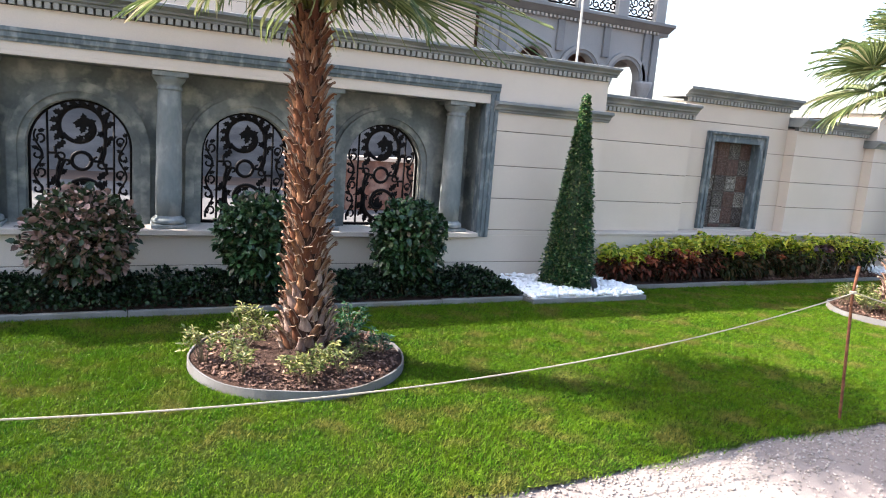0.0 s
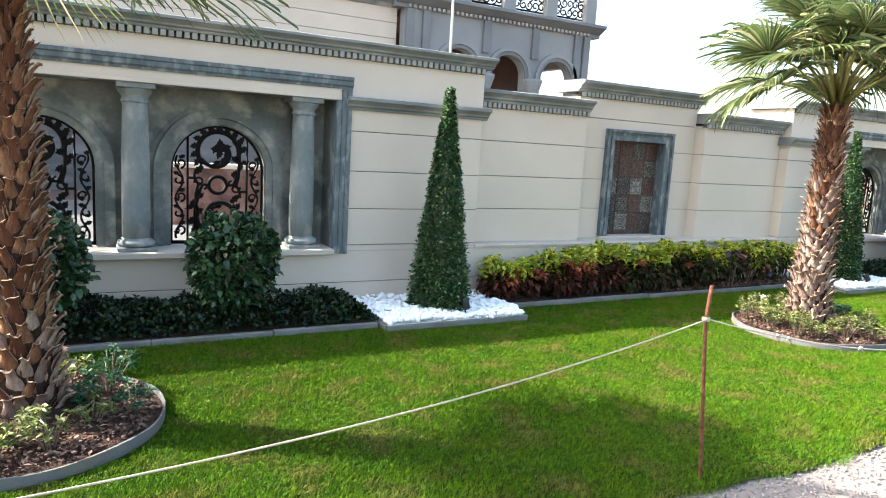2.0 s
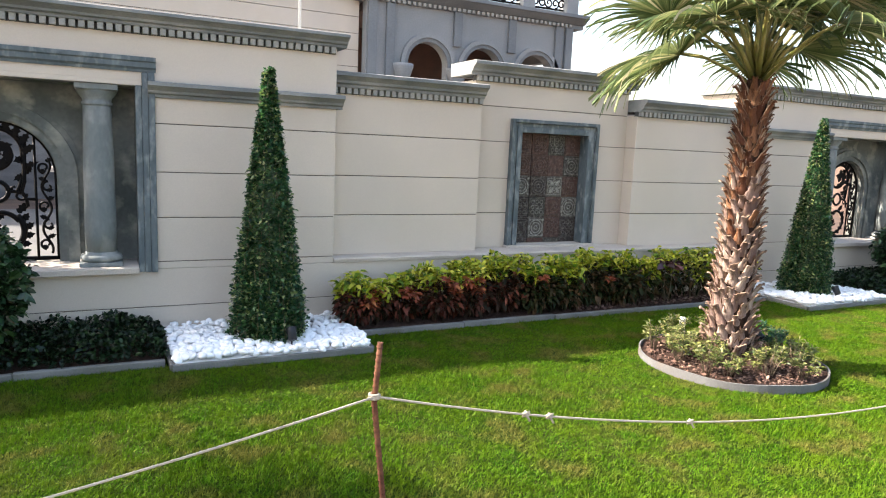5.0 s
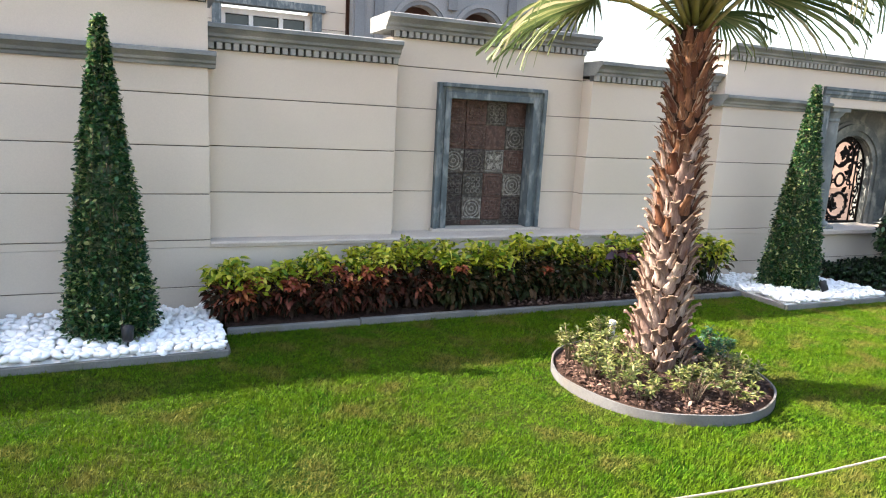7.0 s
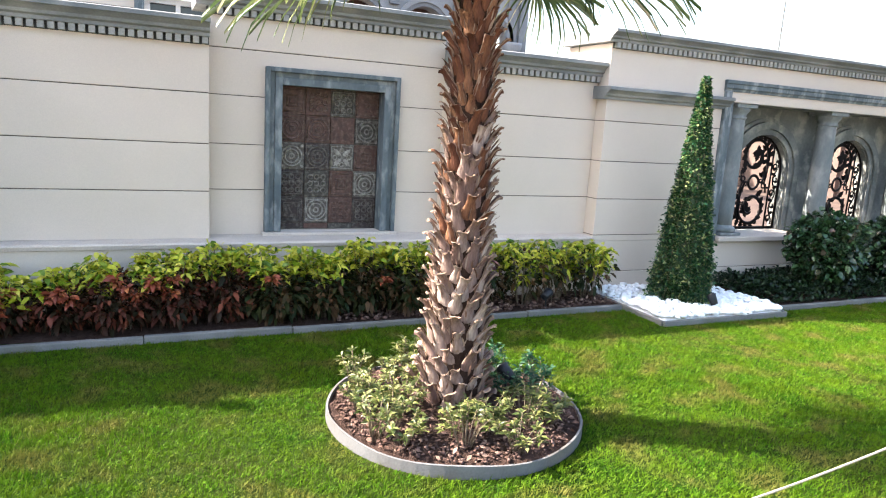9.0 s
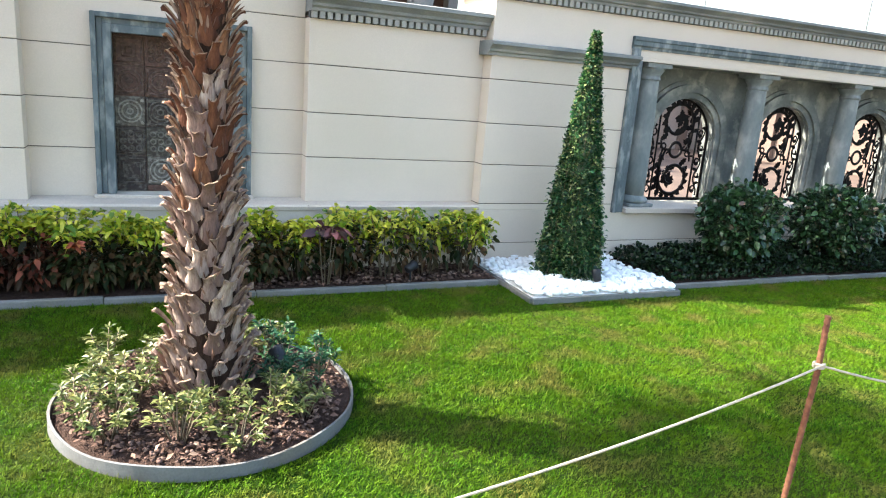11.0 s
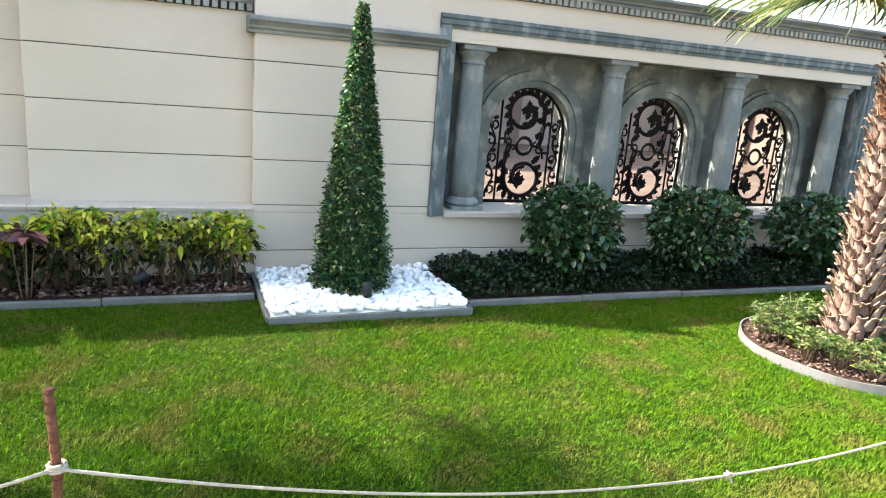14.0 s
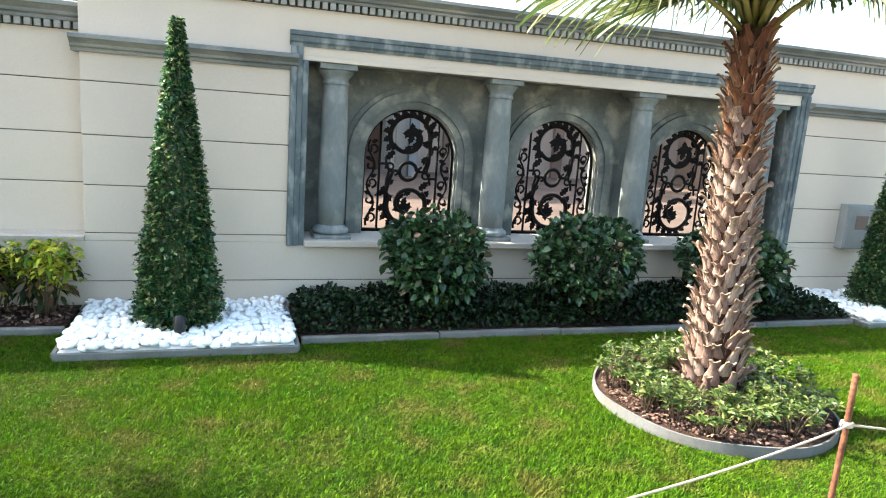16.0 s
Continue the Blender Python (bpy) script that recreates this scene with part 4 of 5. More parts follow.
def purple_shrub(x, y, h):
    """A small shrub among the crotons, with a few stems and large dull purple leaves at the top."""
    c = thing("purple_shrub", pose(x, y, 0.02), "small shrub with large dull purple leaves in the croton hedge", "shrub")
    rr, stems, pp, oo = random.Random(41), bmesh.new(), [], []
    for i in range(4):
        a = i * 1.7
        t = Vector((0.07 * math.cos(a), 0.05 * math.sin(a), h * rr.uniform(0.86, 1.0)))
        tube([(t.x * 0.3, t.y * 0.3, -0.04), (t.x * 0.7, t.y * 0.7, h * 0.5), t], 0.006, 4, stems, 0.003)
        for k in range(7):
            pp.append((t.x, t.y, t.z - rr.uniform(0, 0.05)))
            oo.append((math.cos(k * 2.4), math.sin(k * 2.4) - 0.4, 0.1))
    part("stem", stems, STEM, c)
    part("foliage", leaves("foliage", pp, oo, 0.13, 0.5, 0.4, spread=0.2, up=0.15), PURPLE, c)


purple_shrub(8.98, 6.2, 0.46)

# dry leaves and clods on the open end of the croton bed
k = 520
lx, ly = rng.uniform(8.5, 10.38, k), rng.uniform(6.15, 6.6, k)
tagged(part("leaf_litter", leaves("leaf_litter", np.stack([lx, ly, 0.045 + rng.uniform(0, 0.015, k)], 1), rng.normal(0, 1, (k, 3)) * np.array([1, 1, 0.15]), 0.045, 0.5, 0.1, spread=0.2, up=0.12), LITTER), "dry brown leaves on the bed soil", "leaf litter", kind="stuff")
k = 700
lx, ly = rng.uniform(7.8, 10.38, k), rng.uniform(6.14, 6.6, k)
tagged(part("soil_clods", stone_soup("soil_clods", np.stack([lx, ly, np.full(k, 0.035)], 1), rng.uniform(0.006, 0.02, k)), CLOD), "brown clods on the bed soil", "soil", kind="stuff")

# ---- palms ----
def boot(seed, mat):
    """A cut palm leaf base: a broad curved foot, a narrow waist and a ragged flared end, close to the trunk."""
    rr = random.Random(seed)
    hgt, waist, end, out = rr.uniform(0.9, 1.15), rr.uniform(0.019, 0.025), rr.uniform(0.027, 0.037), rr.uniform(0.9, 1.5)
    prof = [(0.014, -0.02, 0.04), (0.002, 0.01, 0.046), (-0.003, 0.042, 0.042), (-0.01 * out, 0.074, 0.029), (-0.021 * out, 0.1, waist), (-0.034 * out, 0.124, (waist + end) / 2), (-0.046 * out, 0.138, end)]
    us = (-1, -0.55, 0, 0.55, 1)
    bm = bmesh.new()
    front, back = [], []
    for k, (y, z, w) in enumerate(prof):
        top = k == len(prof) - 1
        a, b = [], []
        for u in us:
            jx, jz = rr.uniform(-0.003, 0.003), (rr.uniform(-0.012, 0.008) if top else rr.uniform(-0.003, 0.003))
            bow = 0.3 * w * u * u - 0.1 * w
            zz = z * hgt + jz - (0.008 * (1 - abs(u)) if top else 0)
            a.append(bm.verts.new((w * u + jx, y + bow, zz)))
            b.append(bm.verts.new((w * u * 0.9 + jx, y + bow + 0.009, zz + 0.002)))
        front.append(a)
        back.append(b)
    rim = []
    for k in range(len(prof) - 1):
        for j in range(4):
            bm.faces.new((front[k][j], front[k][j + 1], front[k + 1][j + 1], front[k + 1][j])).smooth = True
            if k > 2:
                bm.faces.new((back[k][j + 1], back[k][j], back[k + 1][j], back[k + 1][j + 1]))
        for j in (0, 4):
            rim.append(bm.faces.new((front[k][j], front[k + 1][j], back[k + 1][j], back[k][j])))
    for j in range(4):
        rim.append(bm.faces.new((front[-1][j], front[-1][j + 1], back[-1][j + 1], back[-1][j])))
    for fc in rim:
        fc.material_index = 1
    bmesh.ops.recalc_face_normals(bm, faces=bm.faces[:])
    me = bpy.data.meshes.new("leaf_base")
    me.materials.append(mat)
    me.materials.append(TIP)
    bm.to_mesh(me)
    bm.free()
    return me


BOOTS = [boot(s, BOOT) for s in range(9)] + [boot(s, YOUNGBOOT) for s in range(9)]


def fan_mesh(name, seed, segs=42, span=230, radius=0.62):
    """A palm fan: narrow folded segments that part and droop towards their tips."""
    rr = random.Random(seed)
    v, f = [], []
    for i in range(segs):
        a = radians(-span / 2 + span * i / (segs - 1))
        L = radius * (0.78 + 0.22 * math.cos(a * 0.7)) * rr.uniform(0.9, 1.08)
        w = radius * 0.5 * radians(span) / segs * 0.4
        dx, dy = math.sin(a), math.cos(a)
        droop = rr.uniform(0.12, 0.75)
        twist = rr.uniform(-0.02, 0.02)
        k = len(v)
        for t, ww, dz in ((0.02, 0.05, 0.0), (0.42, 0.95, 0.02), (0.66, 0.5, -0.05 * droop), (0.84, 0.28, -0.28 * droop), (0.84 + 0.16 * (1 - 0.8 * droop), 0.03, -0.28 * droop - 0.3 * droop)):
            x, y, z = dx * L * t, dy * L * t, dz * L + (0.1 * abs(math.sin(a)) * t * L)
            v += [(x - dy * w * ww, y + dx * w * ww, z + 0.008 + twist * t), (x, y, z - 0.008), (x + dy * w * ww, y - dx * w * ww, z + 0.008 - twist * t)]
        for s in range(4):
            b = k + s * 3
            f += [(b, b + 3, b + 4, b + 1), (b + 1, b + 4, b + 5, b + 2)]
    return soup(name, v, f)


FANS = [fan_mesh("fan", s) for s in range(4)]
PETIOLES = []
for k in range(3):
    b = tube([(0, 0, 0), (0, 0.3, 0.03), (0, 0.65, 0.03), (0, 0.98, -0.03)], 0.016, 5, None, 0.008, flat=1.4)
    me = bpy.data.meshes.new("petiole")
    b.normal_update()
    b.to_mesh(me)
    b.free()
    PETIOLES.append(me)


def palm(x, y, top, base_r, top_r, lean, seed, fronds=36, drop=59, grey=0.6, reach=1.0):
    p = thing("palm_tree", pose(x, y, 0.02), "young fan palm with rough brown leaf-base trunk and green crown", "palm tree", "palms on the lawn")
    rr = random.Random(seed)

    def axis(z):
        return Vector((lean[0] * z / top, lean[1] * z / top, z))

    def rad(z):
        k = min(1, max(0, z / top))
        return base_r + (top_r - base_r) * (k ** 0.75) + 0.034 * math.exp(-z * 4.5)

    core = bmesh.new()
    n = 14
    rings = [[core.verts.new(axis(z) + Vector((rad(z) * 0.93 * math.cos(6.2832 * i / n), rad(z) * 0.93 * math.sin(6.2832 * i / n), 0))) for i in range(n)] for z in np.linspace(-0.05, top + 0.12, 18)]
    for a, b in zip(rings, rings[1:]):
        for i in range(n):
            core.faces.new((a[i], a[(i + 1) % n], b[(i + 1) % n], b[i]))
    core.faces.new(rings[-1])
    trunk = part("trunk", core, BARK, p)
    N = 270
    for i in range(N):
        u = (i + 0.5) / N
        z = top * (u * 1.04) - 0.02
        a = i * 2.39996 + rr.uniform(-0.12, 0.12)
        r = rad(z)
        s = (0.95 - 0.16 * u) * rr.uniform(0.84, 1.14) * (base_r / 0.165) ** 0.5
        q = axis(z) + Vector((r * math.cos(a), r * math.sin(a), 0)) * 0.97
        part("leaf_base", BOOTS[rr.randrange(9) + (9 if u + rr.uniform(-0.22, 0.22) > grey else 0)], None, trunk, m=Matrix.Translation(q) @ pose(0, 0, 0, 0, 0, math.degrees(a) + 90) @ pose(0, 0, 0, rr.uniform(-5, 7), rr.uniform(-8, 8), rr.uniform(-9, 9)) @ Matrix.Diagonal((s * rr.uniform(0.85, 1.1), s * 1.25, s * rr.uniform(0.85, 1.15), 1)))
    # torn fibre between the leaf bases
    k = 700
    zz, aa = rng.random(k) * top, rng.uniform(0, 6.283, k)
    pos = np.array([axis(z) + Vector((rad(z) * math.cos(a), rad(z) * math.sin(a), 0)) for z, a in zip(zz, aa)])
    tagged(part("fibre", leaves("fibre", pos, np.stack([np.cos(aa), np.sin(aa), np.full(k, 1.2)], 1), 0.075, 0.16, 0.0, spread=0.35, up=0.3), FIBRE, trunk), kind="stuff")
    for i in range(fronds):
        u = (i + 0.5) / fronds
        a = i * 2.39996 + rr.uniform(-0.2, 0.2)
        el = 86 - drop * u + rr.uniform(-8, 8)
        base = axis(top + 0.08 + 0.2 * (1 - u)) + Vector((math.cos(a), math.sin(a), 0)) * top_r * 0.5
        m = Matrix.Translation(base) @ pose(0, 0, 0, 0, 0, math.degrees(a) - 90) @ pose(0, 0, 0, el, 0, 0)
        k = reach * rr.uniform(0.55, 1.0) * (0.62 + 0.42 * u)
        pet = part("petiole", PETIOLES[i % 3], PETIOLE, p, m=m @ Matrix.Diagonal((1, k, 1, 1)))
        s = rr.uniform(0.82, 1.08)
        part("fan", FANS[i % 4], FROND, pet, m=pose(0, 0.96, -0.028, -12 - 16 * u + rr.uniform(-12, 8), rr.uniform(-38, 38), rr.uniform(-8, 8)) @ Matrix.Diagonal((s, s / k, s, 1)))
    return p


RINGS = [(1.5, 4.54, 0.7), (8.03, 4.53, 0.68), (14.19, 4.43, 0.685)]
palm(1.54, 4.55, 2.1, 0.15, 0.09, (-0.05, 0.0), 3, 34, 50, 0.12, 0.5)
palm(8.02, 4.55, 2.0, 0.165, 0.098, (0.0, 0.0), 4, 31, 62)
palm(14.19, 4.42, 2.0, 0.158, 0.094, (-0.08, 0.0), 5, 32, 54, 0.75, 0.7)


def ring_bed(x, y, r, seed, plants, mat, label):
    b = thing("tree_ring", pose(x, y, 0), "round soil bed with thin pale edging round a palm", "tree bed", "palm beds")
    bm = bmesh.new()
    n = 64
    rows = [[bm.verts.new((rr * math.cos(6.28319 * i / n), rr * math.sin(6.28319 * i / n), z + 0.006 * math.sin(i * 0.6))) for i in range(n)] for rr, z in ((r + 0.007, -0.05), (r + 0.006, 0.042), (r - 0.006, 0.042), (r - 0.007, -0.05))]
    for a, c in zip(rows, rows[1:]):
        for i in range(n):
            bm.faces.new((a[i], a[(i + 1) % n], c[(i + 1) % n], c[i]))
    part("edging", bm, RING, b)
    bm = bmesh.new()
    rows = [[bm.verts.new((rr * math.cos(6.28319 * i / 40), rr * math.sin(6.28319 * i / 40), z + 0.02 * noise.noise((rr * 9, i * 0.8, seed)))) for i in range(40)] for rr, z in ((r - 0.009, 0.024), (r * 0.8, 0.04), (r * 0.6, 0.06), (r * 0.4, 0.09), (r * 0.2, 0.1))]
    for a, c in zip(rows, rows[1:]):
        for i in range(40):
            bm.faces.new((a[i], a[(i + 1) % 40], c[(i + 1) % 40], c[i]))
    bm.faces.new(rows[-1])
    part("soil", bm, SOIL, b)
    rr = random.Random(seed)
    spots, sizes = [], []
    for i in range(1900):
        a, q = rr.uniform(0, 6.283), math.sqrt(rr.uniform(0.05, 0.95)) * (r - 0.03)
        spots.append((q * math.cos(a), q * math.sin(a), 0.1 - 0.066 * q / r))
        sizes.append(rr.uniform(0.005, 0.01) if i % 8 else rr.uniform(0.01, 0.016))
    tagged(part("mulch", stone_soup("mulch", spots, sizes), CLOD, b), kind="stuff")
    k = 1300
    q, a = np.sqrt(rng.uniform(0.05, 0.96, k)) * (r - 0.03), rng.uniform(0, 6.283, k)
    pos = np.stack([q * np.cos(a), q * np.sin(a), 0.098 - 0.062 * q / r + rng.uniform(0, 0.012, k)], 1)
    tagged(part("leaf_litter", leaves("leaf_litter", pos, rng.normal(0, 1, (k, 3)) * np.array([1, 1, 0.15]), 0.036, 0.5, 0.1, spread=0.2, up=0.12), LITTER, b), kind="stuff")
    for i in range(plants):
        a = i * 2.39996 + rr.uniform(-0.2, 0.2)
        q = r * math.sqrt(0.16 + 0.62 * (i + 0.5) / plants)
        h = rr.uniform(0.1, 0.19)
        dark = mat is PALELEAF and abs(math.remainder(a - 0.15, 2 * math.pi)) < 0.62
        s = thing("bedding_plant", pose(x + q * math.cos(a), y + q * math.sin(a), 0.06), "small bedding plant with deep green leaves" if dark else label, "plant", "small plants in the palm beds")
        stems, pp, oo = bmesh.new(), [], []
        for k in range(10):
            c = rr.uniform(0, 6.283)
            t = Vector((math.cos(c) * rr.uniform(0.03, 0.13), math.sin(c) * rr.uniform(0.03, 0.13), h * rr.uniform(0.6, 1.05)))
            tube([(t.x * 0.2, t.y * 0.2, -0.03), (t.x * 0.6, t.y * 0.6, t.z * 0.6), t], 0.004, 4, stems, 0.002)
            for j in range(20):
                w = j * 2.4
                pp.append((t.x, t.y, t.z - rr.uniform(0, 0.07) * h / 0.2))
                oo.append((math.cos(w), math.sin(w), 0.35))
        part("stem", stems, STEM, s)
        part("foliage", leaves("foliage", pp, oo, 0.047, 0.3, 0.2, spread=0.3, up=0.15), DEEPLEAF if dark else mat, s)


ROCKMESH = stone_mesh("rock", 11)
PALE = "small bedding plant with pale variegated green leaves"
ring_bed(*RINGS[0], 11, 18, PALELEAF, PALE)
ring_bed(*RINGS[1], 12, 26, PALELEAF, PALE)
ring_bed(*RINGS[2], 13, 46, LUSHLEAF, "small dense bedding plant with yellow-green leaves")


def pipe_stub(x, y, h):
    s = thing("pipe_stub", pose(x, y, 0.05), "short white plastic irrigation pipe standing in soil", "pipe")
    part("pipe", lathe([(0.022, -0.05), (0.022, h), (0.015, h + 0.002)], 14), WHITE, s)
    part("cap", lathe([(0.026, h - 0.04), (0.026, h + 0.01), (0.02, h + 0.016)], 14), WHITE, s)


pipe_stub(8.04, 5.05, 0.155)
spotlight(8.36, 4.56, 0.1, 200, 60)
for x, y, z in ((1.095, 4.65, 0.1), (7.63, 4.6, 0.1)):
    rk = thing("rock", pose(x, y, z, 0, 25, 40), "small grey rock in the palm bed", "rock")
    part("stone", ROCKMESH, ROCK, rk, m=Matrix.Diagonal((0.052, 0.038, 0.045, 1)))

# ---- rope fence ----
POSTS = [(-2.2, 2.745, 0.81, 0.0), (4.411, 2.757, 0.814, -0.065), (9.7, 2.696, 0.804, 0.03), (13.215, 2.745, 0.726, 0.012), (17.6, 2.72, 0.75, 0.0)]


def rebar_post(x, y, knot, lean):
    p = thing("rope_post", pose(x, y, -0.02), "rusty ribbed steel rod holding a rope", "post", "rope fence posts")
    h = knot + 0.18

    def off(z):
        return lean * (1.5 * (z / knot - 1) if z < knot else -1.2 * (z - knot))

    pts = [(off(z), 0, z) for z in np.linspace(-0.1, h, 13)]
    part("rod", tube(pts, 0.0088, 8), RUST, p)
    ribs = bmesh.new()
    for k in range(int(h / 0.02)):
        z = 0.02 + k * 0.02
        xx = off(z)
        tube([(xx + 0.0093 * math.cos(t), 0.0093 * math.sin(t), z + 0.004 * math.sin(t)) for t in np.linspace(0, 5.6, 7)], 0.002, 3, ribs)
    part("ribs", ribs, RUST, p)
    part("rope_knot", tube([(0.015 * math.cos(t), 0.015 * math.sin(t), knot + 0.01 + 0.005 * t / 6.28) for t in np.linspace(0, 18, 40)], 0.0048, 5), ROPE, p)


for p in POSTS:
    rebar_post(*p)


def rope_span(p, q, sag, knots=()):
    s = thing("rope", Matrix(), "thin white twisted rope strung between steel posts", "rope", "rope fence spans")
    a, b = Vector((p[0], p[1] - 0.012, p[2])), Vector((q[0], q[1] - 0.012, q[2]))
    pts = [a.lerp(b, t) + Vector((0, 0, -4 * sag * t * (1 - t))) for t in np.linspace(0, 1, 70)]
    part("strand", tube(pts, 0.0036, 7), ROPE, s)
    tw = bmesh.new()
    for ph in (0.0, math.pi):
        hel = []
        L = (b - a).length
        for t in np.linspace(0, 1, int(L / 0.009)):
            c = a.lerp(b, t) + Vector((0, 0, -4 * sag * t * (1 - t)))
            w = t * L / 0.03 * 6.283 + ph
            hel.append(c + Vector((0, math.cos(w), math.sin(w))) * 0.0025)
        tube(hel, 0.0021, 4, tw)
    part("twist", tw, ROPE, s)
    for t in knots:
        c = a.lerp(b, t) + Vector((0, 0, -4 * sag * t * (1 - t)))
        bm = bmesh.new()
        tube([c + Vector((0.011 * math.sin(k * 1.3), 0.007 * math.cos(k * 2.1), 0.008 * math.sin(k * 1.7))) for k in range(14)], 0.005, 5, bm)
        tube([c, c + Vector((0.012, -0.008, -0.022))], 0.004, 5, bm)
        part("knot", bm, ROPE, s)


rope_span(POSTS[0], POSTS[1], 0.334)
rope_span(POSTS[1], POSTS[2], 0.35, (0.1, 0.118, 0.241))
rope_span(POSTS[2], POSTS[3], 0.246, (0.487,))
rope_span(POSTS[3], POSTS[4], 0.2)

# ---- meter box ----
eb = thing("meter_box", pose(17.66, PIER_Y, 0.52), "grey metal electric meter box with small window on the wall", "meter box")
part("body", boxes((-0.19, 0.19, -0.1, -0.001, 0.0, 0.46), bevel=0.006), BOXMETAL, eb)
dr = part("door", boxes((-0.18, 0.18, -0.112, -0.1005, 0.012, 0.448), bevel=0.004), BOXMETAL, eb)
part("window", boxes((-0.07, 0.09, -0.116, -0.1125, 0.21, 0.35)), GLASS, dr)
part("latch", boxes((0.13, 0.155, -0.125, -0.1125, 0.19, 0.26), bevel=0.003), IRON, dr)

# ---- house behind ----
HY = 18.0
house = thing("house", pose(0, 0, -0.29), "large cream villa with grey arched portico and balcony behind the wall", "house")
WING = (-14.0, 9.58)
zc = 0.06
while zc < 9.0:
    z1 = min(zc + 0.42, 9.0)
    segs = [(WING[0], 6.65), (8.75, WING[1])] if 2.5 < zc < 4.2 else [WING]
    for a, b in segs:
        part("wall", boxes((a, b, HY + 0.3, HY + 0.8, zc + 0.014, z1)), STUCCO, house)
    zc = z1
part("wall_core", boxes((WING[0], 6.63, HY + 0.33, HY + 0.9, 0, 9)), JOINT, house)
part("wall_core", boxes((8.77, WING[1], HY + 0.33, HY + 0.9, 0, 9)), JOINT, house)
win = part("window", boxes((6.65, 8.75, HY + 0.62, HY + 0.7, 2.58, 4.17)), GLASS, house)
part("window_frame", boxes((6.65, 6.77, HY + 0.5, HY + 0.6, 2.6, 4.15), (8.63, 8.75, HY + 0.5, HY + 0.6, 2.6, 4.15), (6.77, 8.63, HY + 0.5, HY + 0.6, 4.03, 4.15), (7.3, 7.4, HY + 0.5, HY + 0.6, 2.6, 4.03), (8.0, 8.1, HY + 0.5, HY + 0.6, 2.6, 4.03)), WHITE, win)
part("surround", boxes((6.45, 6.649, HY + 0.2, HY + 0.5, 2.4, 4.21), (8.751, 8.97, HY + 0.2, HY + 0.5, 2.4, 4.21), (6.35, 9.05, HY + 0.16, HY + 0.5, 4.211, 4.38)), MOULD, win)
# added dark sheet: the lower facade's shade put into its colour
part("stone_base", boxes((WING[0], WING[1] - 0.05, HY + 0.22, HY + 0.299, 0.06, 2.38)), SHADEBASE, house)
PX = (9.68, 16.1)
AX = [11.44, 13.13, 14.89]
half = [(0.85, 0.85), (0.85, 0.88), (0.88, 0.85)]
for cx, (ha, hb) in zip(AX, half):
    part("portico_arch", arch_wall(bmesh.new(), cx - ha, cx + hb, 0.06, 5.5, cx, 0.58, 4.05, HY, HY + 0.3), HOUSEGREY, house)
    part("archivolt", arch_band(cx, 0.59, 0.7, 4.05, 4.0, HY - 0.05, HY + 0.02), HOUSETRIM, house)
    part("archivolt", arch_band(cx, 0.69, 0.8, 4.05, 4.0, HY - 0.09, HY + 0.02), HOUSEGREY, house)
part("portico_end", boxes((PX[0], AX[0] - 0.8501, HY, HY + 0.3, 0.06, 5.5)), HOUSEGREY, house)
part("portico_end", boxes((AX[2] + 0.8501, PX[1], HY, HY + 0.3, 0.06, 5.5)), HOUSEGREY, house)
for x in (PX[0] + 0.15, PX[0] + 0.65, AX[0] + 0.85, AX[1] + 0.88, PX[1] - 0.5, PX[1] - 0.14):
    part("pilaster", boxes((x - 0.12, x + 0.12, HY - 0.09, HY + 0.01, 4.6 if AX[0] < x < AX[2] else 0.06, 5.49)), HOUSETRIM, house)
for x in (AX[0] - 0.75, AX[0] + 0.85, AX[1] + 0.88, AX[2] + 0.75):
    part("portico_column", lathe([(0.16, 0.06), (0.16, 3.5), (0.17, 3.55), (0.24, 3.75), (0.29, 3.92), (0.29, 4.0)], 16, None, x, HY - 0.06), HOUSEGREY, house)
part("portico_return", boxes((PX[1] - 0.3, PX[1], HY + 0.301, HY + 3.0, 4.6, 5.5), (PX[1] - 0.3, PX[1], HY + 2.6, HY + 3.0, 0.06, 4.6)), HOUSEGREY, house)
# back and ceiling carry the portico's inner shade in their colour
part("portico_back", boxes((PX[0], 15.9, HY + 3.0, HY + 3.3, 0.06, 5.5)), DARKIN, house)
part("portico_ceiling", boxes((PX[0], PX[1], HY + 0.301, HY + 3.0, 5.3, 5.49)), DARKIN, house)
part("entablature", prism([(HY + 3.2, 5.5), (HY - 0.05, 5.5), (HY - 0.05, 5.6), (HY - 0.12, 5.62), (HY - 0.3, 5.74), (HY - 0.36, 5.76), (HY - 0.36, 5.85), (HY + 3.2, 5.87)], PX[0] - 0.3, PX[1] + 0.36), HOUSETRIM, house)
for i in range(43):
    part("dentil", boxes((PX[0] + 0.05 + i * 0.147, PX[0] + 0.13 + i * 0.147, HY - 0.14, HY - 0.05, 5.51, 5.59)), DENTIL, house)
for i in range(5):
    x = PX[0] + 0.25 + i * 1.5
    part("balcony_post", boxes((x - 0.2, x + 0.2, HY - 0.2, HY + 0.2, 5.871, 6.9), (x - 0.25, x + 0.25, HY - 0.25, HY + 0.25, 6.9, 7.05), bevel=0.01), HOUSEGREY, house)
    if i < 4:
        rail = bmesh.new()
        for zz in (5.97, 6.8):
            tube([(x + 0.2, HY, zz), (x + 1.3, HY, zz)], 0.03, 5, rail)
        for kx in range(5):
            for kz in range(3):
                tube(spiral(x + 0.35 + kx * 0.22, 6.13 + kz * 0.25, 0.14, 0.04, 90 * (kx + kz), 90 * (kx + kz) + 420, 14, HY), 0.026, 4, rail)
        part("balcony_rail", rail, IRON, house)
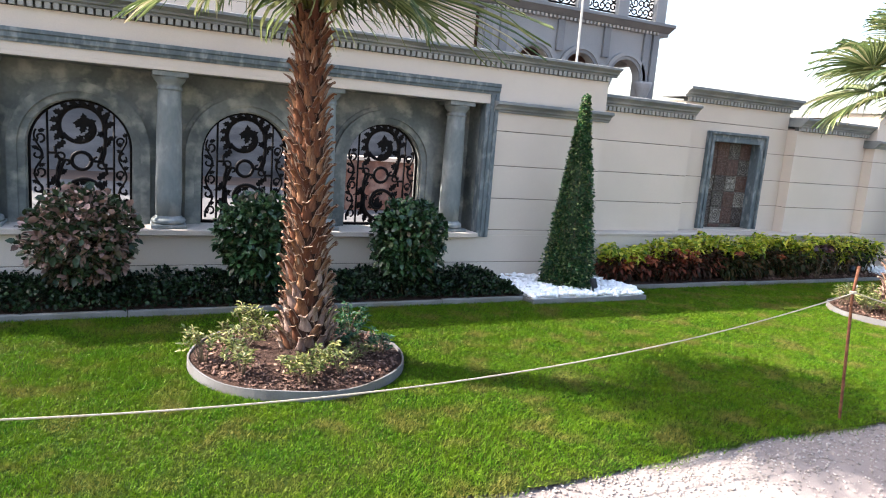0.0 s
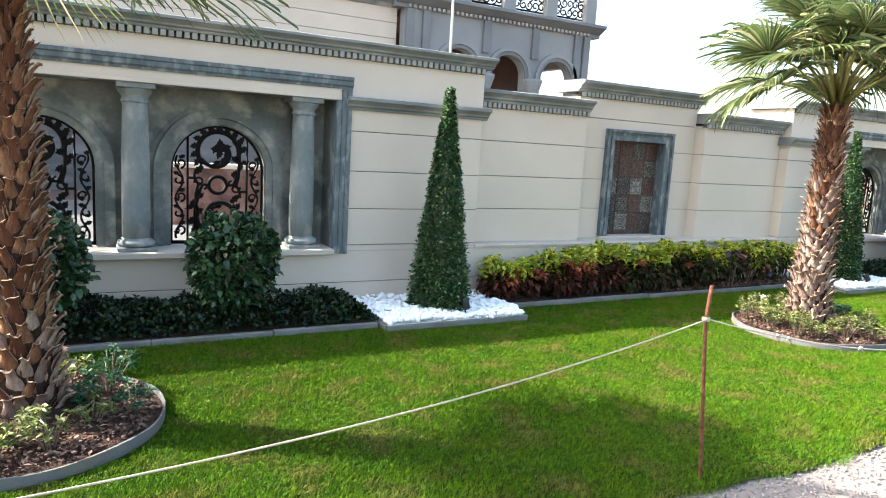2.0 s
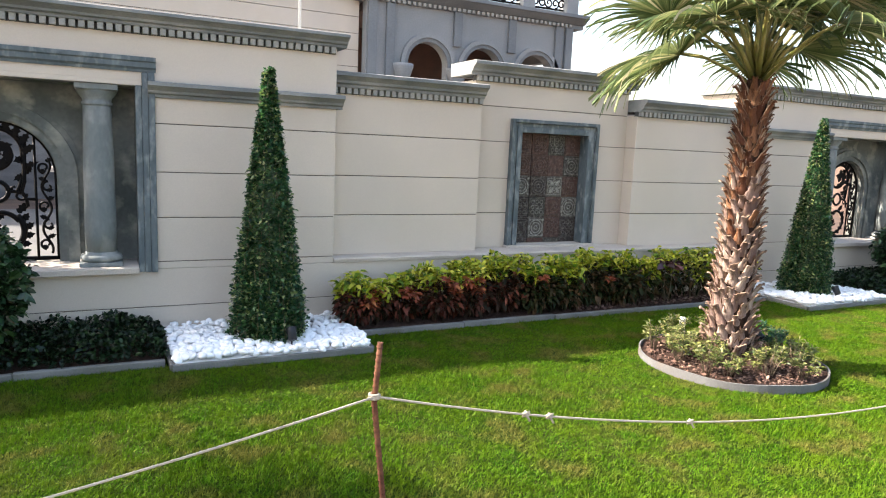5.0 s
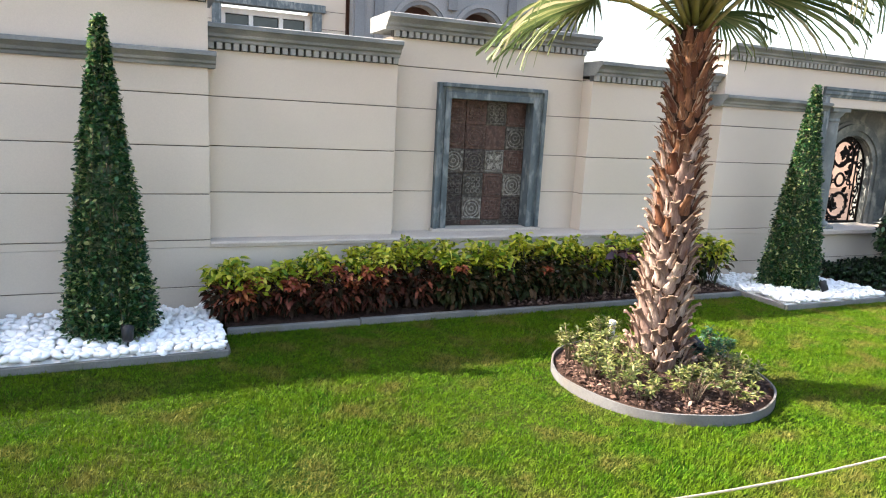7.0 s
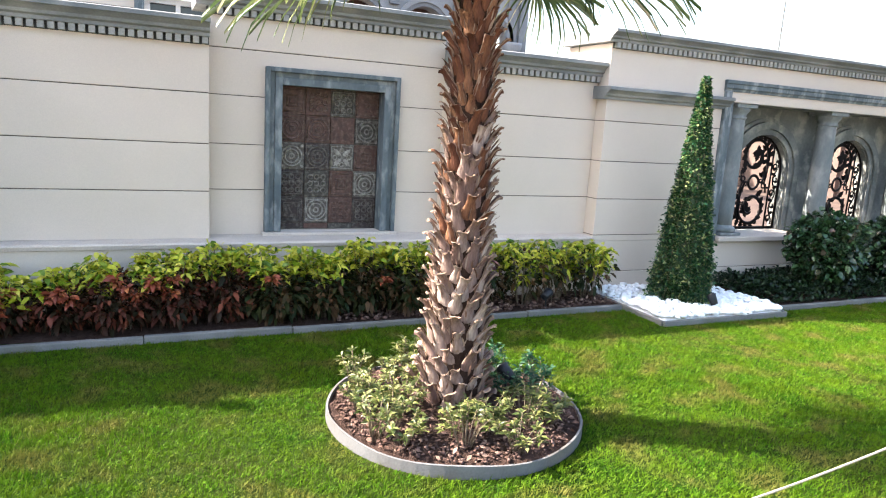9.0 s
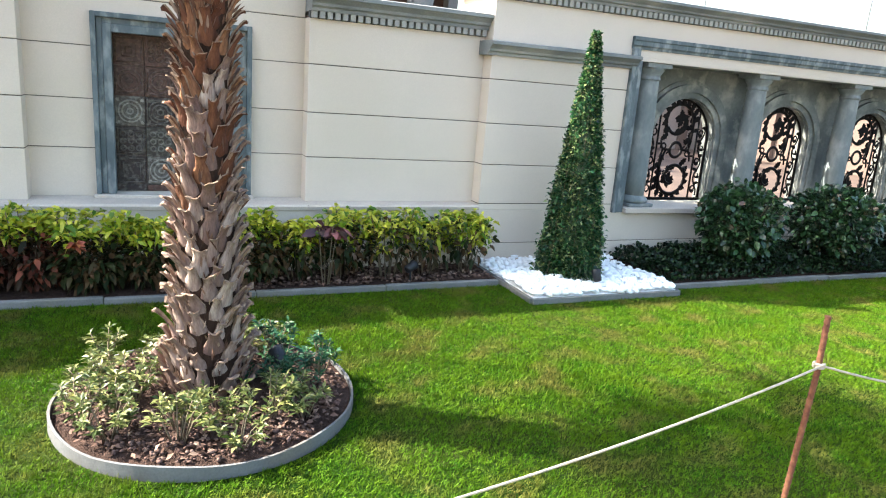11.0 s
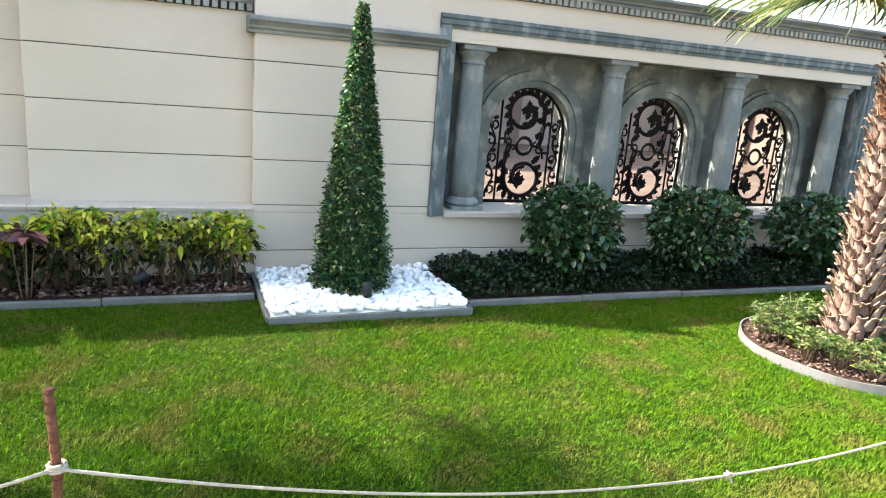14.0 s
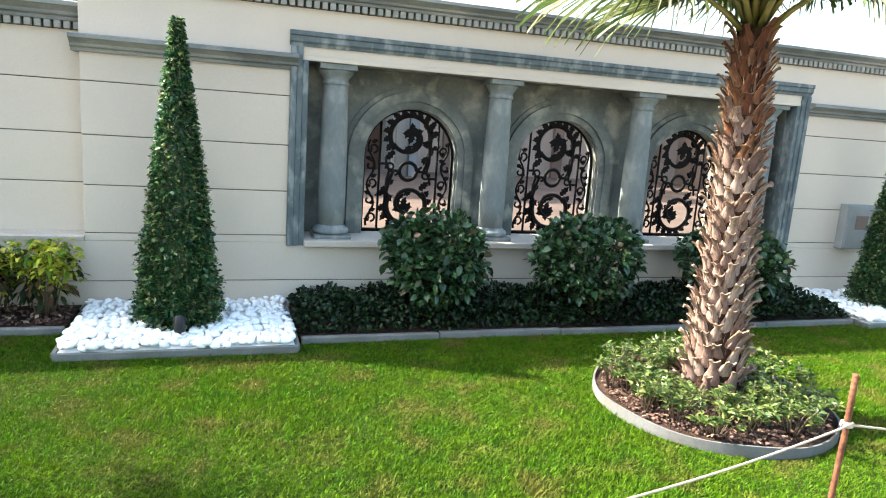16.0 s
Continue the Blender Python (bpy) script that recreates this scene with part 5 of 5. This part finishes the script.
part("upper_wall", boxes((WING[0], 14.2, HY + 3.3, HY + 3.8, 5.5, 10)), STUCCO, house)
part("wing_cornice", prism([(HY + 0.9, 5.5), (HY + 0.25, 5.5), (HY + 0.2, 5.6), (HY, 5.74), (HY, 5.85), (HY + 0.9, 5.85)], WING[0], PX[0] - 0.301), CORNICE, house)


def mast(x, y, z, h, r, label, mat):
    p = thing("pole", pose(x, y, z), label, "pole")
    part("shaft", tube([(0, 0, 0), (0, 0, h)], r, 8, None, r * 0.8), mat, p)
    part("finial", lathe([(r * 0.6, h), (r * 1.3, h + r), (r * 0.5, h + 2 * r)], 8), mat, p)
    part("foot", boxes((-r * 1.6, r * 1.6, -r * 1.6, r * 1.6, 0, 0.015)), mat, p)


mast(5.23, 7.0, 2.445, 3.2, 0.014, "thin white pole standing on the end of the wall", WHITE)
for x in (13.03, 15.47, 16.07):
    mast(x, 7.1, 2.446, 2.6, 0.008, "thin grey rod standing on top of the wall", BOXMETAL)

# ---- what shows through the openings ----
lw = thing("yard_wall", Matrix(), "low red block wall in the yard", "wall")
part("wall", boxes((3.0, 5.4, 12.0, 12.3, 0.05, 0.98)), BRICKRED, lw)
part("coping", boxes((2.95, 5.45, 11.95, 12.35, 0.981, 1.05)), LEDGE, lw)
drive = tagged(part("driveway", boxes((-13, 8.6, 9.6, 15.8, 0.061, 0.075)), DRIVE), "grey concrete driveway in the yard", "driveway", kind="structure")
ob = thing("outbuilding", Matrix(), "pale sunlit outbuilding with pilasters at the end of the yard", "building")
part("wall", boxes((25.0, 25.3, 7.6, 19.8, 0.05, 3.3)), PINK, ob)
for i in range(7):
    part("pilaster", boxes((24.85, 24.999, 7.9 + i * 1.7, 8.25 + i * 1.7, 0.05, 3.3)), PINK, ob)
# faces away from the sun, so its colour is raised above PINK
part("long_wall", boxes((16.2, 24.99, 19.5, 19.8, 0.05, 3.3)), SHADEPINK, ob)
for i in range(5):
    part("pilaster", boxes((17.2 + i * 1.7, 17.5 + i * 1.7, 19.35, 19.499, 0.05, 3.3)), PINK, ob)
part("roof_cap", boxes((24.75, 25.6, 7.5, 19.9, 3.301, 3.45)), CORNICE, ob)

# ---- loose grit along the path edge ----
n = 9000
x = rng.uniform(-1, 9, n)
y = np.array([lawn_edge(v) for v in x]) - np.abs(rng.normal(0, 0.35, n)) + 0.02
tagged(part("grit", stone_soup("grit", np.stack([x, y, np.full(n, -0.03)], 1), rng.uniform(0.003, 0.009, n)), GRIT), "loose grit on the gravel path", "gravel", kind="stuff")

# ---- grass ----
def grass(x0, x1, per_m2):
    n = int((x1 - x0) * 3.6 * per_m2)
    x = rng.uniform(x0, x1, n)
    y = rng.uniform(2.52, 6.1, n)
    edge = 2.66 + 0.03 * np.sin(x * 2.1) + 0.035 * np.sin(x * 9.0) * np.sin(x * 3.7) + rng.normal(0, 0.03, n)
    back = np.where(x < BOXES[0][0], BED_L, np.where(x < BOXES[0][1], BOXES[0][2], np.where(x < BOXES[1][0], BED_M, np.where(x < BOXES[1][1], BOXES[1][2], BED_R)))) - 0.025
    ok = (y > edge) & (y < back)
    for cx, cy, r in RINGS:
        ok &= (x - cx) ** 2 + (y - cy) ** 2 > (r + 0.015) ** 2
    x, y = x[ok], y[ok]
    n = len(x)
    patch = np.sin(x * 2.3 + np.sin(y * 1.9)) * np.sin(y * 2.9 + 1.3 * np.sin(x * 1.1))
    cell = (np.floor(x / 0.02).astype(int) * 7919 + np.floor(y / 0.02).astype(int) * 104729) % 5003
    tuft = rng.random(5003)[cell]
    h = rng.uniform(0.015, 0.025, n) * (1 + 0.2 * patch) * (0.65 + 0.75 * tuft)
    a = rng.uniform(0, 2 * math.pi, n)
    w = rng.uniform(0.002, 0.0038, n)
    lean = rng.normal(0, 0.01, (n, 2)) + rng.normal(0, 0.004, (5003, 2))[cell] + np.array([0.004, -0.003])
    p = np.stack([x, y, np.full(n, -0.02)], 1)
    s = np.stack([np.cos(a) * w, np.sin(a) * w, np.zeros(n)], 1)
    t = p + np.stack([lean[:, 0], lean[:, 1], h], 1)
    v = np.stack([p - s, p + s, t], 1).reshape(-1, 3)
    return soup("grass", v, np.arange(3 * n).reshape(-1, 3))


tagged(part("grass", grass(-2.5, 19.0, 19500), GRASS), "short dense bright green lawn grass", "grass", kind="stuff")
